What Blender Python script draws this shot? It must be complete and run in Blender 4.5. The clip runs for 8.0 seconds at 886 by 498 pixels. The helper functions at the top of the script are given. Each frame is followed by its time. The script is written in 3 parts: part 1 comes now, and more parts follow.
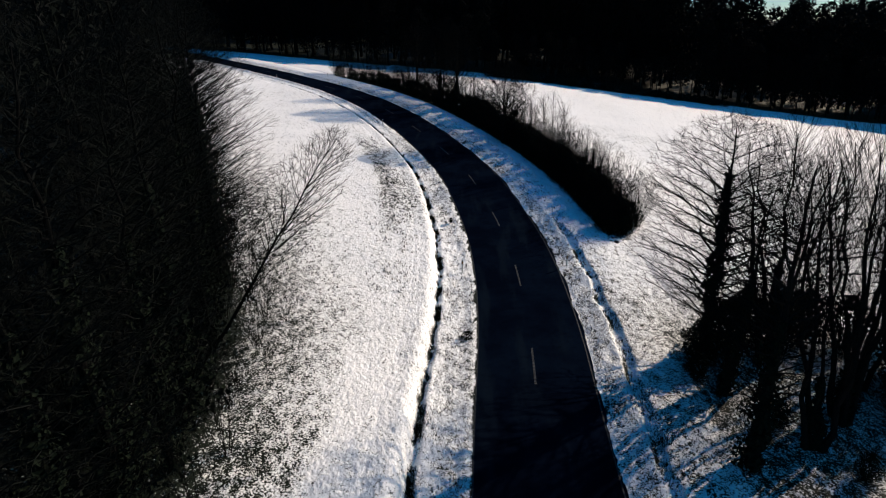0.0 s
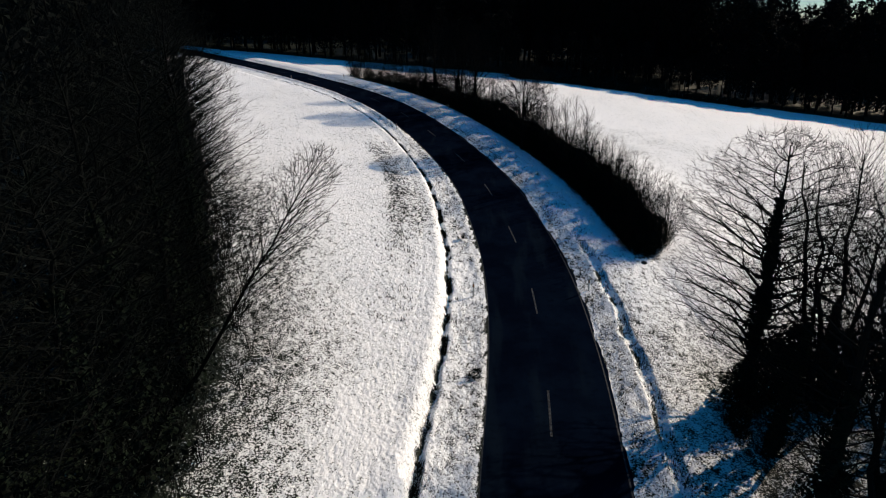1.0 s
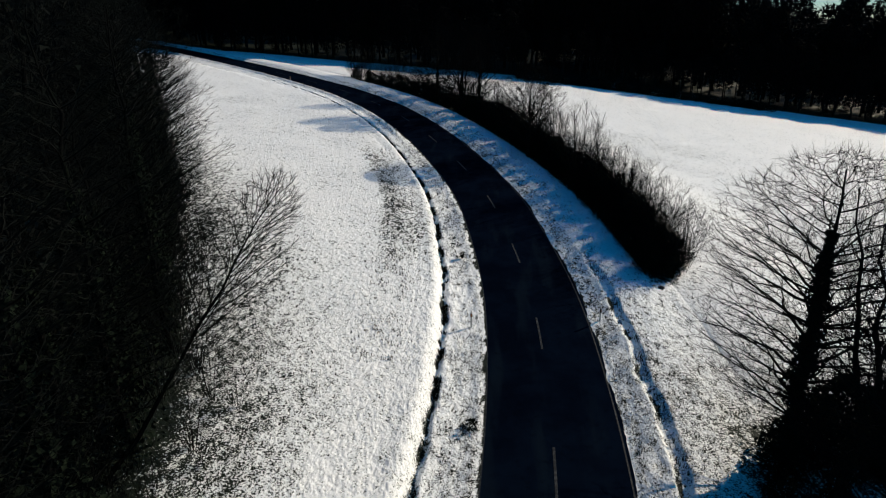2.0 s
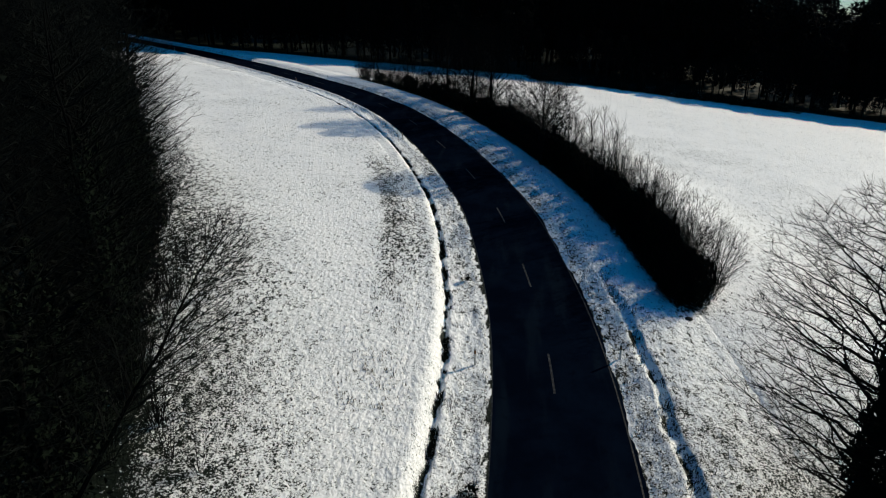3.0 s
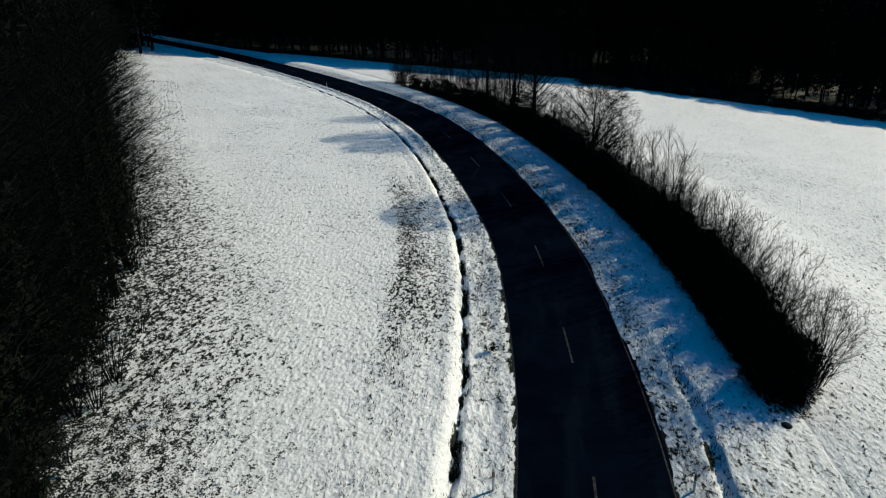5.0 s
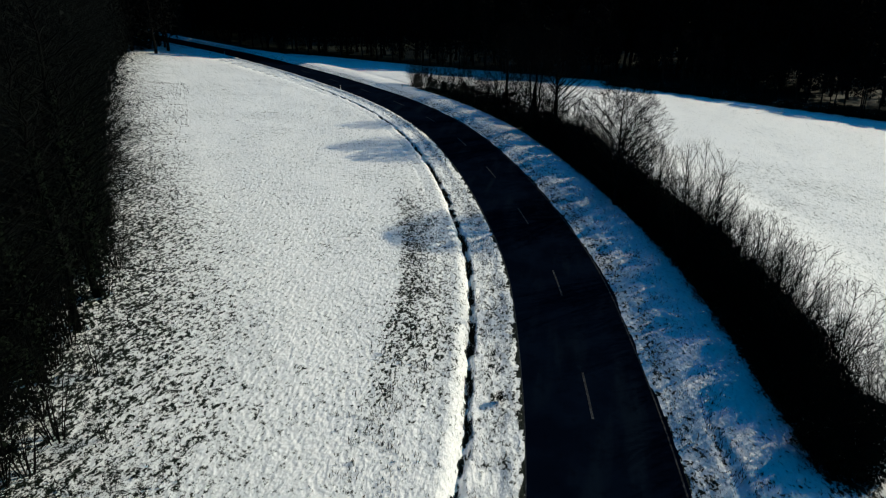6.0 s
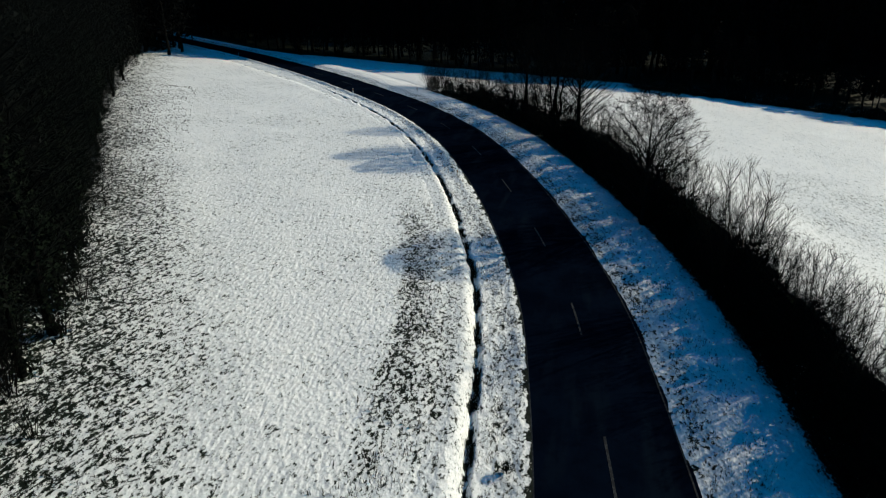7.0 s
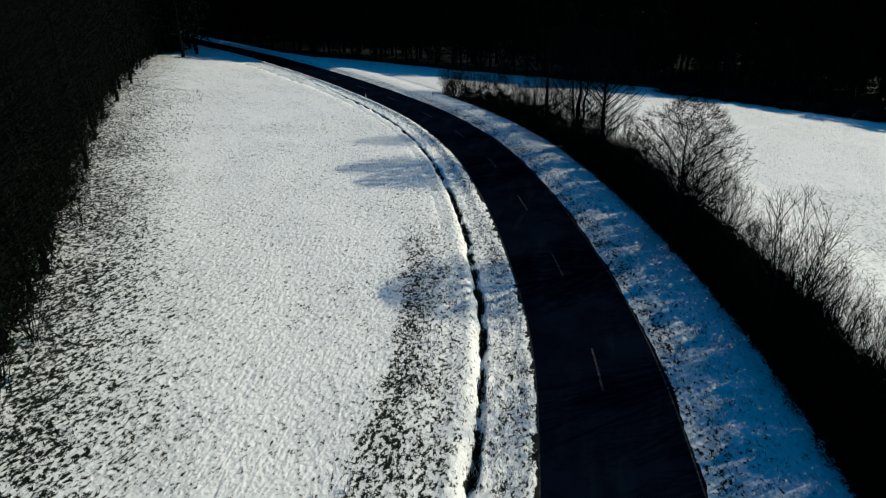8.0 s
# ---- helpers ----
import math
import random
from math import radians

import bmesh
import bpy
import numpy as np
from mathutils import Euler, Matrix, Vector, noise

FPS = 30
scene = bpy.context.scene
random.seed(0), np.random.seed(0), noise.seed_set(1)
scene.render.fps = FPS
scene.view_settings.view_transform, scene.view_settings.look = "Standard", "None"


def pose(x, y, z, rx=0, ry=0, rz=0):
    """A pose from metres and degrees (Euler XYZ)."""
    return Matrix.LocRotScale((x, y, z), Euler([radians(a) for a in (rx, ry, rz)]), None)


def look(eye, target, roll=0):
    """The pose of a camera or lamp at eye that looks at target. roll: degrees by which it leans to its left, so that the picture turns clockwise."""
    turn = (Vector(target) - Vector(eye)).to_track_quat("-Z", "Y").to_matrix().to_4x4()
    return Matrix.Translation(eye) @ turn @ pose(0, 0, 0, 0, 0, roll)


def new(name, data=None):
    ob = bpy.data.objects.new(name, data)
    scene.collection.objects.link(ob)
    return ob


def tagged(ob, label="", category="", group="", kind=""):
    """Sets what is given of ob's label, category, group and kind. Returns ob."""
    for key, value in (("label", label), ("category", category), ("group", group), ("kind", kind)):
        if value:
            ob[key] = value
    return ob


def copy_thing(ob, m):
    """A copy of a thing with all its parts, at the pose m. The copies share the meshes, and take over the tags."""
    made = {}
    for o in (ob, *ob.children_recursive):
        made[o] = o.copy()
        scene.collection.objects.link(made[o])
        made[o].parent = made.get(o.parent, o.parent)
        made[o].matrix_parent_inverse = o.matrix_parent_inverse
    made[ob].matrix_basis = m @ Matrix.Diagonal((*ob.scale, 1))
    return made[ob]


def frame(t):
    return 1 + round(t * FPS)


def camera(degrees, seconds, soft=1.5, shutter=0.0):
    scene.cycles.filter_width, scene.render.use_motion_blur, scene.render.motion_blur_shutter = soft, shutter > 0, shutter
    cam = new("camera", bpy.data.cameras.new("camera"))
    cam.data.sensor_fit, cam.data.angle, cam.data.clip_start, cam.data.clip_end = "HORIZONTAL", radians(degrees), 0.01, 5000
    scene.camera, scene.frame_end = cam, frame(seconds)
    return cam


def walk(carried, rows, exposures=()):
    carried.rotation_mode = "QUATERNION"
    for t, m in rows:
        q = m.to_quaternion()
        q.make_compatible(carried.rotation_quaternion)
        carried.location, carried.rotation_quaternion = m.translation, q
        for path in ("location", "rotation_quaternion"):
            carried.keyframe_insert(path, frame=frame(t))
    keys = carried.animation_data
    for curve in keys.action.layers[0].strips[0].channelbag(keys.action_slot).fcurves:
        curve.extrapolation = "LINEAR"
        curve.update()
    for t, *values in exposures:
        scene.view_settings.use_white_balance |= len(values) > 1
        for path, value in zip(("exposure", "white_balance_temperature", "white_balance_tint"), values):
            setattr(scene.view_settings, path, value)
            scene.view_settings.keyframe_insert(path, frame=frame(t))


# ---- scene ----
cam = camera(73.0, 8.0, soft=1.1)
PATH = [
    (0, (0.406, 0.871, 15.301), (0.386, 2.744, 14.600), -0.8),
    (0.5, (0.801, 3.019, 15.361), (0.740, 4.891, 14.658), -0.9),
    (1, (1.133, 5.027, 15.392), (1.044, 6.897, 14.689), -0.9),
    (1.5, (1.430, 7.272, 15.386), (1.330, 9.141, 14.682), -0.8),
    (1.7, (1.551, 8.181, 15.374), (1.446, 10.051, 14.671), -0.85),
    (3, (2.164, 13.890, 15.487), (2.006, 15.754, 14.779), -1.0),
    (3.5, (2.356, 16.151, 15.600), (2.160, 18.010, 14.890), -1.1),
    (4, (2.520, 18.424, 15.682), (2.286, 20.278, 14.971), -1.1),
    (4.5, (2.676, 20.656, 15.765), (2.407, 22.506, 15.053), -1.2),
    (4.7, (2.724, 21.594, 15.780), (2.440, 23.442, 15.071), -1.3),
    (5.8, (3.019, 26.857, 15.799), (2.653, 28.691, 15.090), -1.6),
    (6, (3.038, 27.767, 15.796), (2.659, 29.599, 15.089), -1.5),
    (6.5, (3.090, 30.284, 15.833), (2.674, 32.108, 15.127), -1.5),
    (7, (3.056, 32.658, 15.876), (2.609, 34.475, 15.170), -1.6),
    (7.5, (3.032, 35.220, 15.959), (2.550, 37.028, 15.255), -1.6),
    (8, (2.947, 37.657, 16.008), (2.430, 39.457, 15.306), -1.6),
]
EXPOSURES = [(0.0, 0.47, 6850, 14), (1.0, 0.35, 6800, 12), (1.7, 0.26, 6700, 8), (3.0, 0.12, 6550, 4), (6.0, 0.1, 6500, 0), (8.0, 0.09, 6500, 0)]
walk(cam, [(t, look(eye, target, roll)) for t, eye, target, roll in PATH], EXPOSURES)

# ---- light: low winter sun ahead to the right, deep blue sky ----
SUN_EL, SUN_X, SUN_Y = 25.5, 0.805, 0.593
world = bpy.data.worlds.new("winter_sky")
scene.world = world
world.use_nodes = True
wn = world.node_tree
sky = wn.nodes.new("ShaderNodeTexSky")
sky.sky_type, sky.sun_disc = "NISHITA", False
sky.sun_elevation, sky.sun_rotation = radians(SUN_EL), math.atan2(SUN_X, SUN_Y)
sky.air_density, sky.dust_density, sky.ozone_density = 1.0, 0.3, 3.0
tint = wn.nodes.new("ShaderNodeMixRGB")
tint.blend_type, tint.inputs[0].default_value = "MULTIPLY", 1.0
wn_way = wn.nodes.new("ShaderNodeTexCoord")
wn_split = wn.nodes.new("ShaderNodeSeparateXYZ")
wn_rise = wn.nodes.new("ShaderNodeMapRange")
wn_rise.inputs["From Max"].default_value = 0.16
wn_fade = wn.nodes.new("ShaderNodeMixRGB")
wn_fade.inputs[1].default_value, wn_fade.inputs[2].default_value = (0.52, 0.72, 1.0, 1), (0.04, 0.92, 1.36, 1)
wn.links.new(wn_way.outputs["Generated"], wn_split.inputs[0])
wn.links.new(wn_split.outputs[2], wn_rise.inputs["Value"])
wn.links.new(wn_rise.outputs[0], wn_fade.inputs[0])
wn.links.new(wn_fade.outputs[0], tint.inputs[2])
wn.links.new(sky.outputs[0], tint.inputs[1])
wn.links.new(tint.outputs[0], wn.nodes["Background"].inputs[0])
wn.nodes["Background"].inputs[1].default_value = 0.056
sun = new("sun", bpy.data.lights.new("sun", "SUN"))
sun.data.energy, sun.data.angle, sun.data.color = 4.5, radians(0.6), (1.0, 0.862, 0.69)
SUN_DIR = Vector((SUN_X * math.cos(radians(SUN_EL)), SUN_Y * math.cos(radians(SUN_EL)), math.sin(radians(SUN_EL)))).normalized()
sun.matrix_world = look(SUN_DIR * 300, (0, 0, 0))


# ---- materials ----
class Nodes:
    """A node material with its principled shader and short ways to add nodes."""

    def __init__(self, name, rough=0.8, spec=0.2):
        self.mat = bpy.data.materials.new(name)
        self.mat.use_nodes = True
        self.tree = self.mat.node_tree
        self.bsdf = self.tree.nodes["Principled BSDF"]
        self.bsdf.inputs["Roughness"].default_value = rough
        self.bsdf.inputs["Specular IOR Level"].default_value = spec
        self.bsdf.inputs["IOR"].default_value = 1.08 if spec <= 0.1 else 1.45
        self.place = self.add("ShaderNodeNewGeometry").outputs["Position"]

    def add(self, kind, **values):
        n = self.tree.nodes.new(kind)
        for key, v in values.items():
            n.inputs[key].default_value = v
        return n

    def link(self, a, b):
        self.tree.links.new(a, b)

    def noise(self, scale, detail=3.0, rough=0.6, source=None):
        n = self.add("ShaderNodeTexNoise", Scale=scale, Detail=detail, Roughness=rough)
        self.link(source or self.place, n.inputs["Vector"])
        return n.outputs["Fac"]

    def math(self, op, a, b):
        n = self.add("ShaderNodeMath")
        n.operation = op
        for slot, v in ((0, a), (1, b)):
            if isinstance(v, (int, float)):
                n.inputs[slot].default_value = v
            else:
                self.link(v, n.inputs[slot])
        return n.outputs[0]

    def span(self, v, lo, hi, to0=0.0, to1=1.0):
        n = self.add("ShaderNodeMapRange", **{"From Min": lo, "From Max": hi, "To Min": to0, "To Max": to1})
        n.interpolation_type = "SMOOTHSTEP"
        self.link(v, n.inputs["Value"])
        return n.outputs[0]

    def mix(self, fac, a, b):
        n = self.add("ShaderNodeMixRGB")
        for slot, v in ((0, fac), (1, a), (2, b)):
            if isinstance(v, (int, float)):
                n.inputs[slot].default_value = v
            elif isinstance(v, tuple):
                n.inputs[slot].default_value = (*v, 1)
            else:
                self.link(v, n.inputs[slot])
        return n.outputs[0]

    def bump(self, height, strength=0.5, distance=0.05):
        n = self.add("ShaderNodeBump", Strength=strength, Distance=distance)
        self.link(height, n.inputs["Height"])
        self.link(n.outputs[0], self.bsdf.inputs["Normal"])

    def colour(self, c):
        self.link(c, self.bsdf.inputs["Base Color"])
        return self.mat


def snow_material():
    """Thin uneven snow over meadow grass; the attribute 'bare' tells how much grass pokes through."""
    m = Nodes("thin_snow", 0.75, 0.15)
    bare = m.add("ShaderNodeAttribute")
    bare.attribute_name = "bare"
    bare = bare.outputs["Fac"]
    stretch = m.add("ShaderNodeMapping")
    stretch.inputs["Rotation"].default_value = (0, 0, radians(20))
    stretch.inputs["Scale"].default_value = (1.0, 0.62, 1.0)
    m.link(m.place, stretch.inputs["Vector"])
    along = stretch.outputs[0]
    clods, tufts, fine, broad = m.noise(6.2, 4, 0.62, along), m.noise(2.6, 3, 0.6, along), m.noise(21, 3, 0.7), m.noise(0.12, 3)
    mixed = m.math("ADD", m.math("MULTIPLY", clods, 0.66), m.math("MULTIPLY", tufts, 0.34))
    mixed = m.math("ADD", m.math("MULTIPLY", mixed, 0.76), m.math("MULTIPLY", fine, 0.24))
    spot = m.add("ShaderNodeSeparateXYZ")
    m.link(m.place, spot.inputs[0])
    early = m.span(spot.outputs[1], 34, 50, 1.0, 0.0)
    stubble = m.math("ADD", m.math("MULTIPLY", m.noise(11, 4, 0.7), 0.7), m.math("MULTIPLY", tufts, 0.3))
    mixed = m.mix(early, mixed, stubble)
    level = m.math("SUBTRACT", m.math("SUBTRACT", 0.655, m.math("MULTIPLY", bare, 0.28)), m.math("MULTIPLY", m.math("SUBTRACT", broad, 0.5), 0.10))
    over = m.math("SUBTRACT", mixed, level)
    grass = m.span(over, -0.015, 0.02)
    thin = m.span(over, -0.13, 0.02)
    snow = m.mix(m.noise(0.7, 4), (0.80, 0.81, 0.83), (0.88, 0.88, 0.88))
    # Teal tone for thin snow, and for the blue shade beside small clods.
    snow = m.mix(m.math("MULTIPLY", thin, 0.42), snow, (0.43, 0.5, 0.52))
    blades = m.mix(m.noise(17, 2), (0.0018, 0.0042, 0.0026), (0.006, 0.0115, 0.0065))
    lumps = m.math("MULTIPLY", m.noise(4.4, 1.5, 0.5, along), 1.1)
    height = m.math("SUBTRACT", m.math("ADD", m.math("ADD", lumps, m.math("MULTIPLY", clods, 0.6)), m.math("MULTIPLY", fine, 0.25)), m.math("MULTIPLY", grass, 0.3))
    m.bump(height, 1.0, 0.085)
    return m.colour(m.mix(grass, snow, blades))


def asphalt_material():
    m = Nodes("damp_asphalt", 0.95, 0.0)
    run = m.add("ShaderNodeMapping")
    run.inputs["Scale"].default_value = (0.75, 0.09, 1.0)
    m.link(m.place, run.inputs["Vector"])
    grain, patch, streak, sheen_tracks = m.noise(60, 2, 0.8), m.noise(0.35, 4, 0.6), m.noise(2.2, 4, 0.6), m.noise(1.0, 3, 0.55, run.outputs[0])
    # Blue in the colour stands for the sky's reflection; specular is off.
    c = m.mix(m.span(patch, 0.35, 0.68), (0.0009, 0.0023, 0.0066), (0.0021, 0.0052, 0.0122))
    # Pale lengthwise tracks, partly the road's sheen put into the colour.
    c = m.mix(m.math("MULTIPLY", m.span(sheen_tracks, 0.5, 0.7), 0.75), c, (0.0048, 0.0092, 0.0158))
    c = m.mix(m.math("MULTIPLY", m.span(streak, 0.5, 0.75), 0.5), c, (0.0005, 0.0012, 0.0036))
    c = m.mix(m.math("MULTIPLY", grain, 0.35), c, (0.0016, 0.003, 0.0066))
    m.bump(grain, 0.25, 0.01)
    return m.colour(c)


def paint_material():
    m = Nodes("worn_road_paint", 0.7, 0.2)
    worn = m.span(m.noise(4, 4, 0.75), 0.38, 0.54)
    m.bump(m.noise(50), 0.2, 0.005)
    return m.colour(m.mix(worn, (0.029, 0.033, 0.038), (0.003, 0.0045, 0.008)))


def bark_material(name, dark, pale, moss, amount):
    m = Nodes(name, 0.9, 0.1)
    c = m.mix(m.noise(2.5, 4, 0.7), dark, pale)
    c = m.mix(m.math("MULTIPLY", m.span(m.noise(0.8, 3), 0.45, 0.65), amount), c, moss)
    m.bump(m.noise(14, 3, 0.7), 0.5, 0.02)
    return m.colour(c)


def plain_material(name, a, b, scale, rough=0.7, spec=0.3):
    m = Nodes(name, rough, spec)
    m.bump(m.noise(scale * 3), 0.2, 0.01)
    return m.colour(m.mix(m.noise(scale, 3), a, b))


SNOW, ASPHALT, PAINT = snow_material(), asphalt_material(), paint_material()
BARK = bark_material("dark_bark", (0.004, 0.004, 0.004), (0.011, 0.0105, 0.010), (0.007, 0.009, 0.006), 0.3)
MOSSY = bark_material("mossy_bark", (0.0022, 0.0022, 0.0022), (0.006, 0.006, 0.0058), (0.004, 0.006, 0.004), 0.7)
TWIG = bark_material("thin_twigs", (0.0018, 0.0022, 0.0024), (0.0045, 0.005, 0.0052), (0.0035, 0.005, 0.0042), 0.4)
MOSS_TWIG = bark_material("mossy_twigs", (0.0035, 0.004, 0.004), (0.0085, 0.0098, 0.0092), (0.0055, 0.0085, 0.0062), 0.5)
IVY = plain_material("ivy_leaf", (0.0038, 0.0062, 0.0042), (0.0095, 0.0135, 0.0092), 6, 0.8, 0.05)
BLADE = plain_material("winter_grass", (0.003, 0.005, 0.003), (0.013, 0.0135, 0.009), 9, 0.9, 0.1)
PLASTIC = plain_material("weathered_white_plastic", (0.5, 0.5, 0.49), (0.66, 0.66, 0.64), 8, 0.5)
BLACK = plain_material("black_plastic", (0.012, 0.012, 0.013), (0.03, 0.03, 0.03), 8, 0.5)
GLASS = plain_material("reflector", (0.5, 0.2, 0.05), (0.6, 0.28, 0.08), 30, 0.25, 0.6)
STONE = plain_material("grey_boulder", (0.02, 0.02, 0.018), (0.05, 0.048, 0.045), 5, 0.9, 0.1)


# ---- helpers for building ----
def mesh_from(name, verts, faces, material, smooth=False):
    me = bpy.data.meshes.new(name)
    me.from_pydata(verts, [], faces)
    if smooth:
        me.polygons.foreach_set("use_smooth", [True] * len(me.polygons))
    me.materials.append(material)
    me.update()
    return me


def part(name, geo, material, parent, label="", smooth=False):
    ob = new(name, mesh_from(name, geo[0], geo[1], material, smooth))
    ob.parent = parent
    return tagged(ob, label)


def tube(geo, pts, radii, sides):
    """A tapered tube through pts; a last radius of 0 ends in a point."""
    verts, faces = geo
    axis = pts[-1] - pts[0]
    u = axis.orthogonal().normalized()
    v = axis.cross(u).normalized()
    ring = [u * math.cos(2 * math.pi * k / sides) + v * math.sin(2 * math.pi * k / sides) for k in range(sides)]
    before = None
    for p, r in zip(pts, radii):
        here = len(verts)
        if r <= 0:
            verts.append(p[:])
            for k in range(sides):
                faces.append((before + k, before + (k + 1) % sides, here))
            return
        for w in ring:
            verts.append((p[0] + r * w[0], p[1] + r * w[1], p[2] + r * w[2]))
        if before is not None:
            for k in range(sides):
                n = (k + 1) % sides
                faces.append((before + k, before + n, here + n, here + k))
        before = here


def box(geo, centre, size, turn=None):
    verts, faces = geo
    n = len(verts)
    for z in (-0.5, 0.5):
        for x, y in ((-0.5, -0.5), (0.5, -0.5), (0.5, 0.5), (-0.5, 0.5)):
            p = Vector((x * size[0], y * size[1], z * size[2]))
            verts.append(tuple((turn @ p if turn else p) + Vector(centre)))
    faces += [(n, n + 3, n + 2, n + 1), (n + 4, n + 5, n + 6, n + 7)]
    faces += [(n + k, n + (k + 1) % 4, n + 4 + (k + 1) % 4, n + 4 + k) for k in range(4)]


def fuzz(rnd):
    return Vector((rnd.gauss(0, 1), rnd.gauss(0, 1), rnd.gauss(0, 1)))


# ---- lie of the land ----
CONTROL = [(2.8, -55.5), (3.3, -18.5), (4.0, 9.3), (4.7, 23.1), (5.5, 35.1), (5.5, 46.3), (4.4, 57.3), (2.5, 68.3), (-1.2, 80.2), (-6.1, 92.5),
           (-12.2, 104.5), (-21.8, 117.9), (-36.2, 132.5), (-54.6, 148.1), (-80.1, 166.0), (-118.4, 186.5), (-170.0, 214.0)]


def spline(ctrl, n):
    c = np.array(ctrl, float)
    c = np.vstack([2 * c[0] - c[1], c, 2 * c[-1] - c[-2]])
    out = []
    for i in range(1, len(c) - 2):
        p0, p1, p2, p3 = c[i - 1:i + 3]
        for k in range(n):
            u = k / n
            out.append(0.5 * (2 * p1 + (p2 - p0) * u + (2 * p0 - 5 * p1 + 4 * p2 - p3) * u * u + (3 * p1 - p0 - 3 * p2 + p3) * u ** 3))
    out.append(c[-2])
    return np.array(out)


AXIS = spline(CONTROL, 12)
AXIS_S = np.concatenate([[0], np.cumsum(np.linalg.norm(np.diff(AXIS, axis=0), axis=1))])


def nearest(x, y):
    """Offset from the road's axis (right is plus), the axis point and the length along it."""
    a, ab = AXIS[:-1], np.diff(AXIS, axis=0)
    best = np.full(x.shape, 1e9)
    off, qx, qy, along = (np.zeros(x.shape) for _ in range(4))
    for i in range(len(a)):
        ln = float(ab[i] @ ab[i])
        u = np.clip(((x - a[i, 0]) * ab[i, 0] + (y - a[i, 1]) * ab[i, 1]) / ln, 0, 1)
        px, py = a[i, 0] + u * ab[i, 0], a[i, 1] + u * ab[i, 1]
        far = (x - px) ** 2 + (y - py) ** 2
        k = far < best
        best = np.where(k, far, best)
        side = np.sign(ab[i, 1] * (x - px) - ab[i, 0] * (y - py))
        off, qx, qy = np.where(k, np.sqrt(far) * side, off), np.where(k, px, qx), np.where(k, py, qy)
        along = np.where(k, AXIS_S[i] + u * math.sqrt(ln), along)
    return off, qx, qy, along


def ease(a, b, v):
    t = np.clip((v - a) / (b - a), 0, 1)
    return t * t * (3 - 2 * t)


def soft_clip(v, lo, hi, w):
    v = lo + w * np.logaddexp(0, (v - lo) / w)
    return hi - w * np.logaddexp(0, (hi - v) / w)


def hillside(x, y):
    """The valley slope: down to the right, up ahead, easing off uphill, with a wooded rise behind the far wood edge."""
    xs, ys = soft_clip(x, -170, 130, 12), soft_clip(y, -120, 300, 12)
    p = -3.55 - 0.146 * xs + 0.0504 * ys
    p = p - 0.4 * 1.2 * np.logaddexp(0, (p - 2.8) / 1.2)
    return p + 0.15 * (soft_clip(y, 185, 320, 6) - 185)


def land(x, y, offsets=None):
    off, qx, qy, _ = offsets if offsets else nearest(x, y)
    w = ease(-7.0, -3.4, off) * (1 - ease(10, 30, off))
    z = hillside(x, y)
    return z + w * (hillside(qx, qy) - z)


def height(x, y):
    return float(land(np.array([float(x)]), np.array([float(y)]))[0])


def wobble(x, y, size, seed=0.0):
    return noise.noise((x / size, y / size, seed))


WOOD_EDGE = [(-6.5, -60), (-7.5, -20), (-8.0, 8), (-8.6, 22), (-10.3, 32), (-14.6, 43), (-22.6, 57), (-31.5, 68.5), (-41.5, 80.5), (-59.0, 103), (-87.0, 144), (-97, 158)]
EDGE = spline(WOOD_EDGE, 6)


def wood_depth(x, y):
    """How far left of the wood's edge a place lies (minus: out in the field)."""
    ex = np.interp(y, EDGE[:, 1], EDGE[:, 0])
    return (ex - x) * 0.8


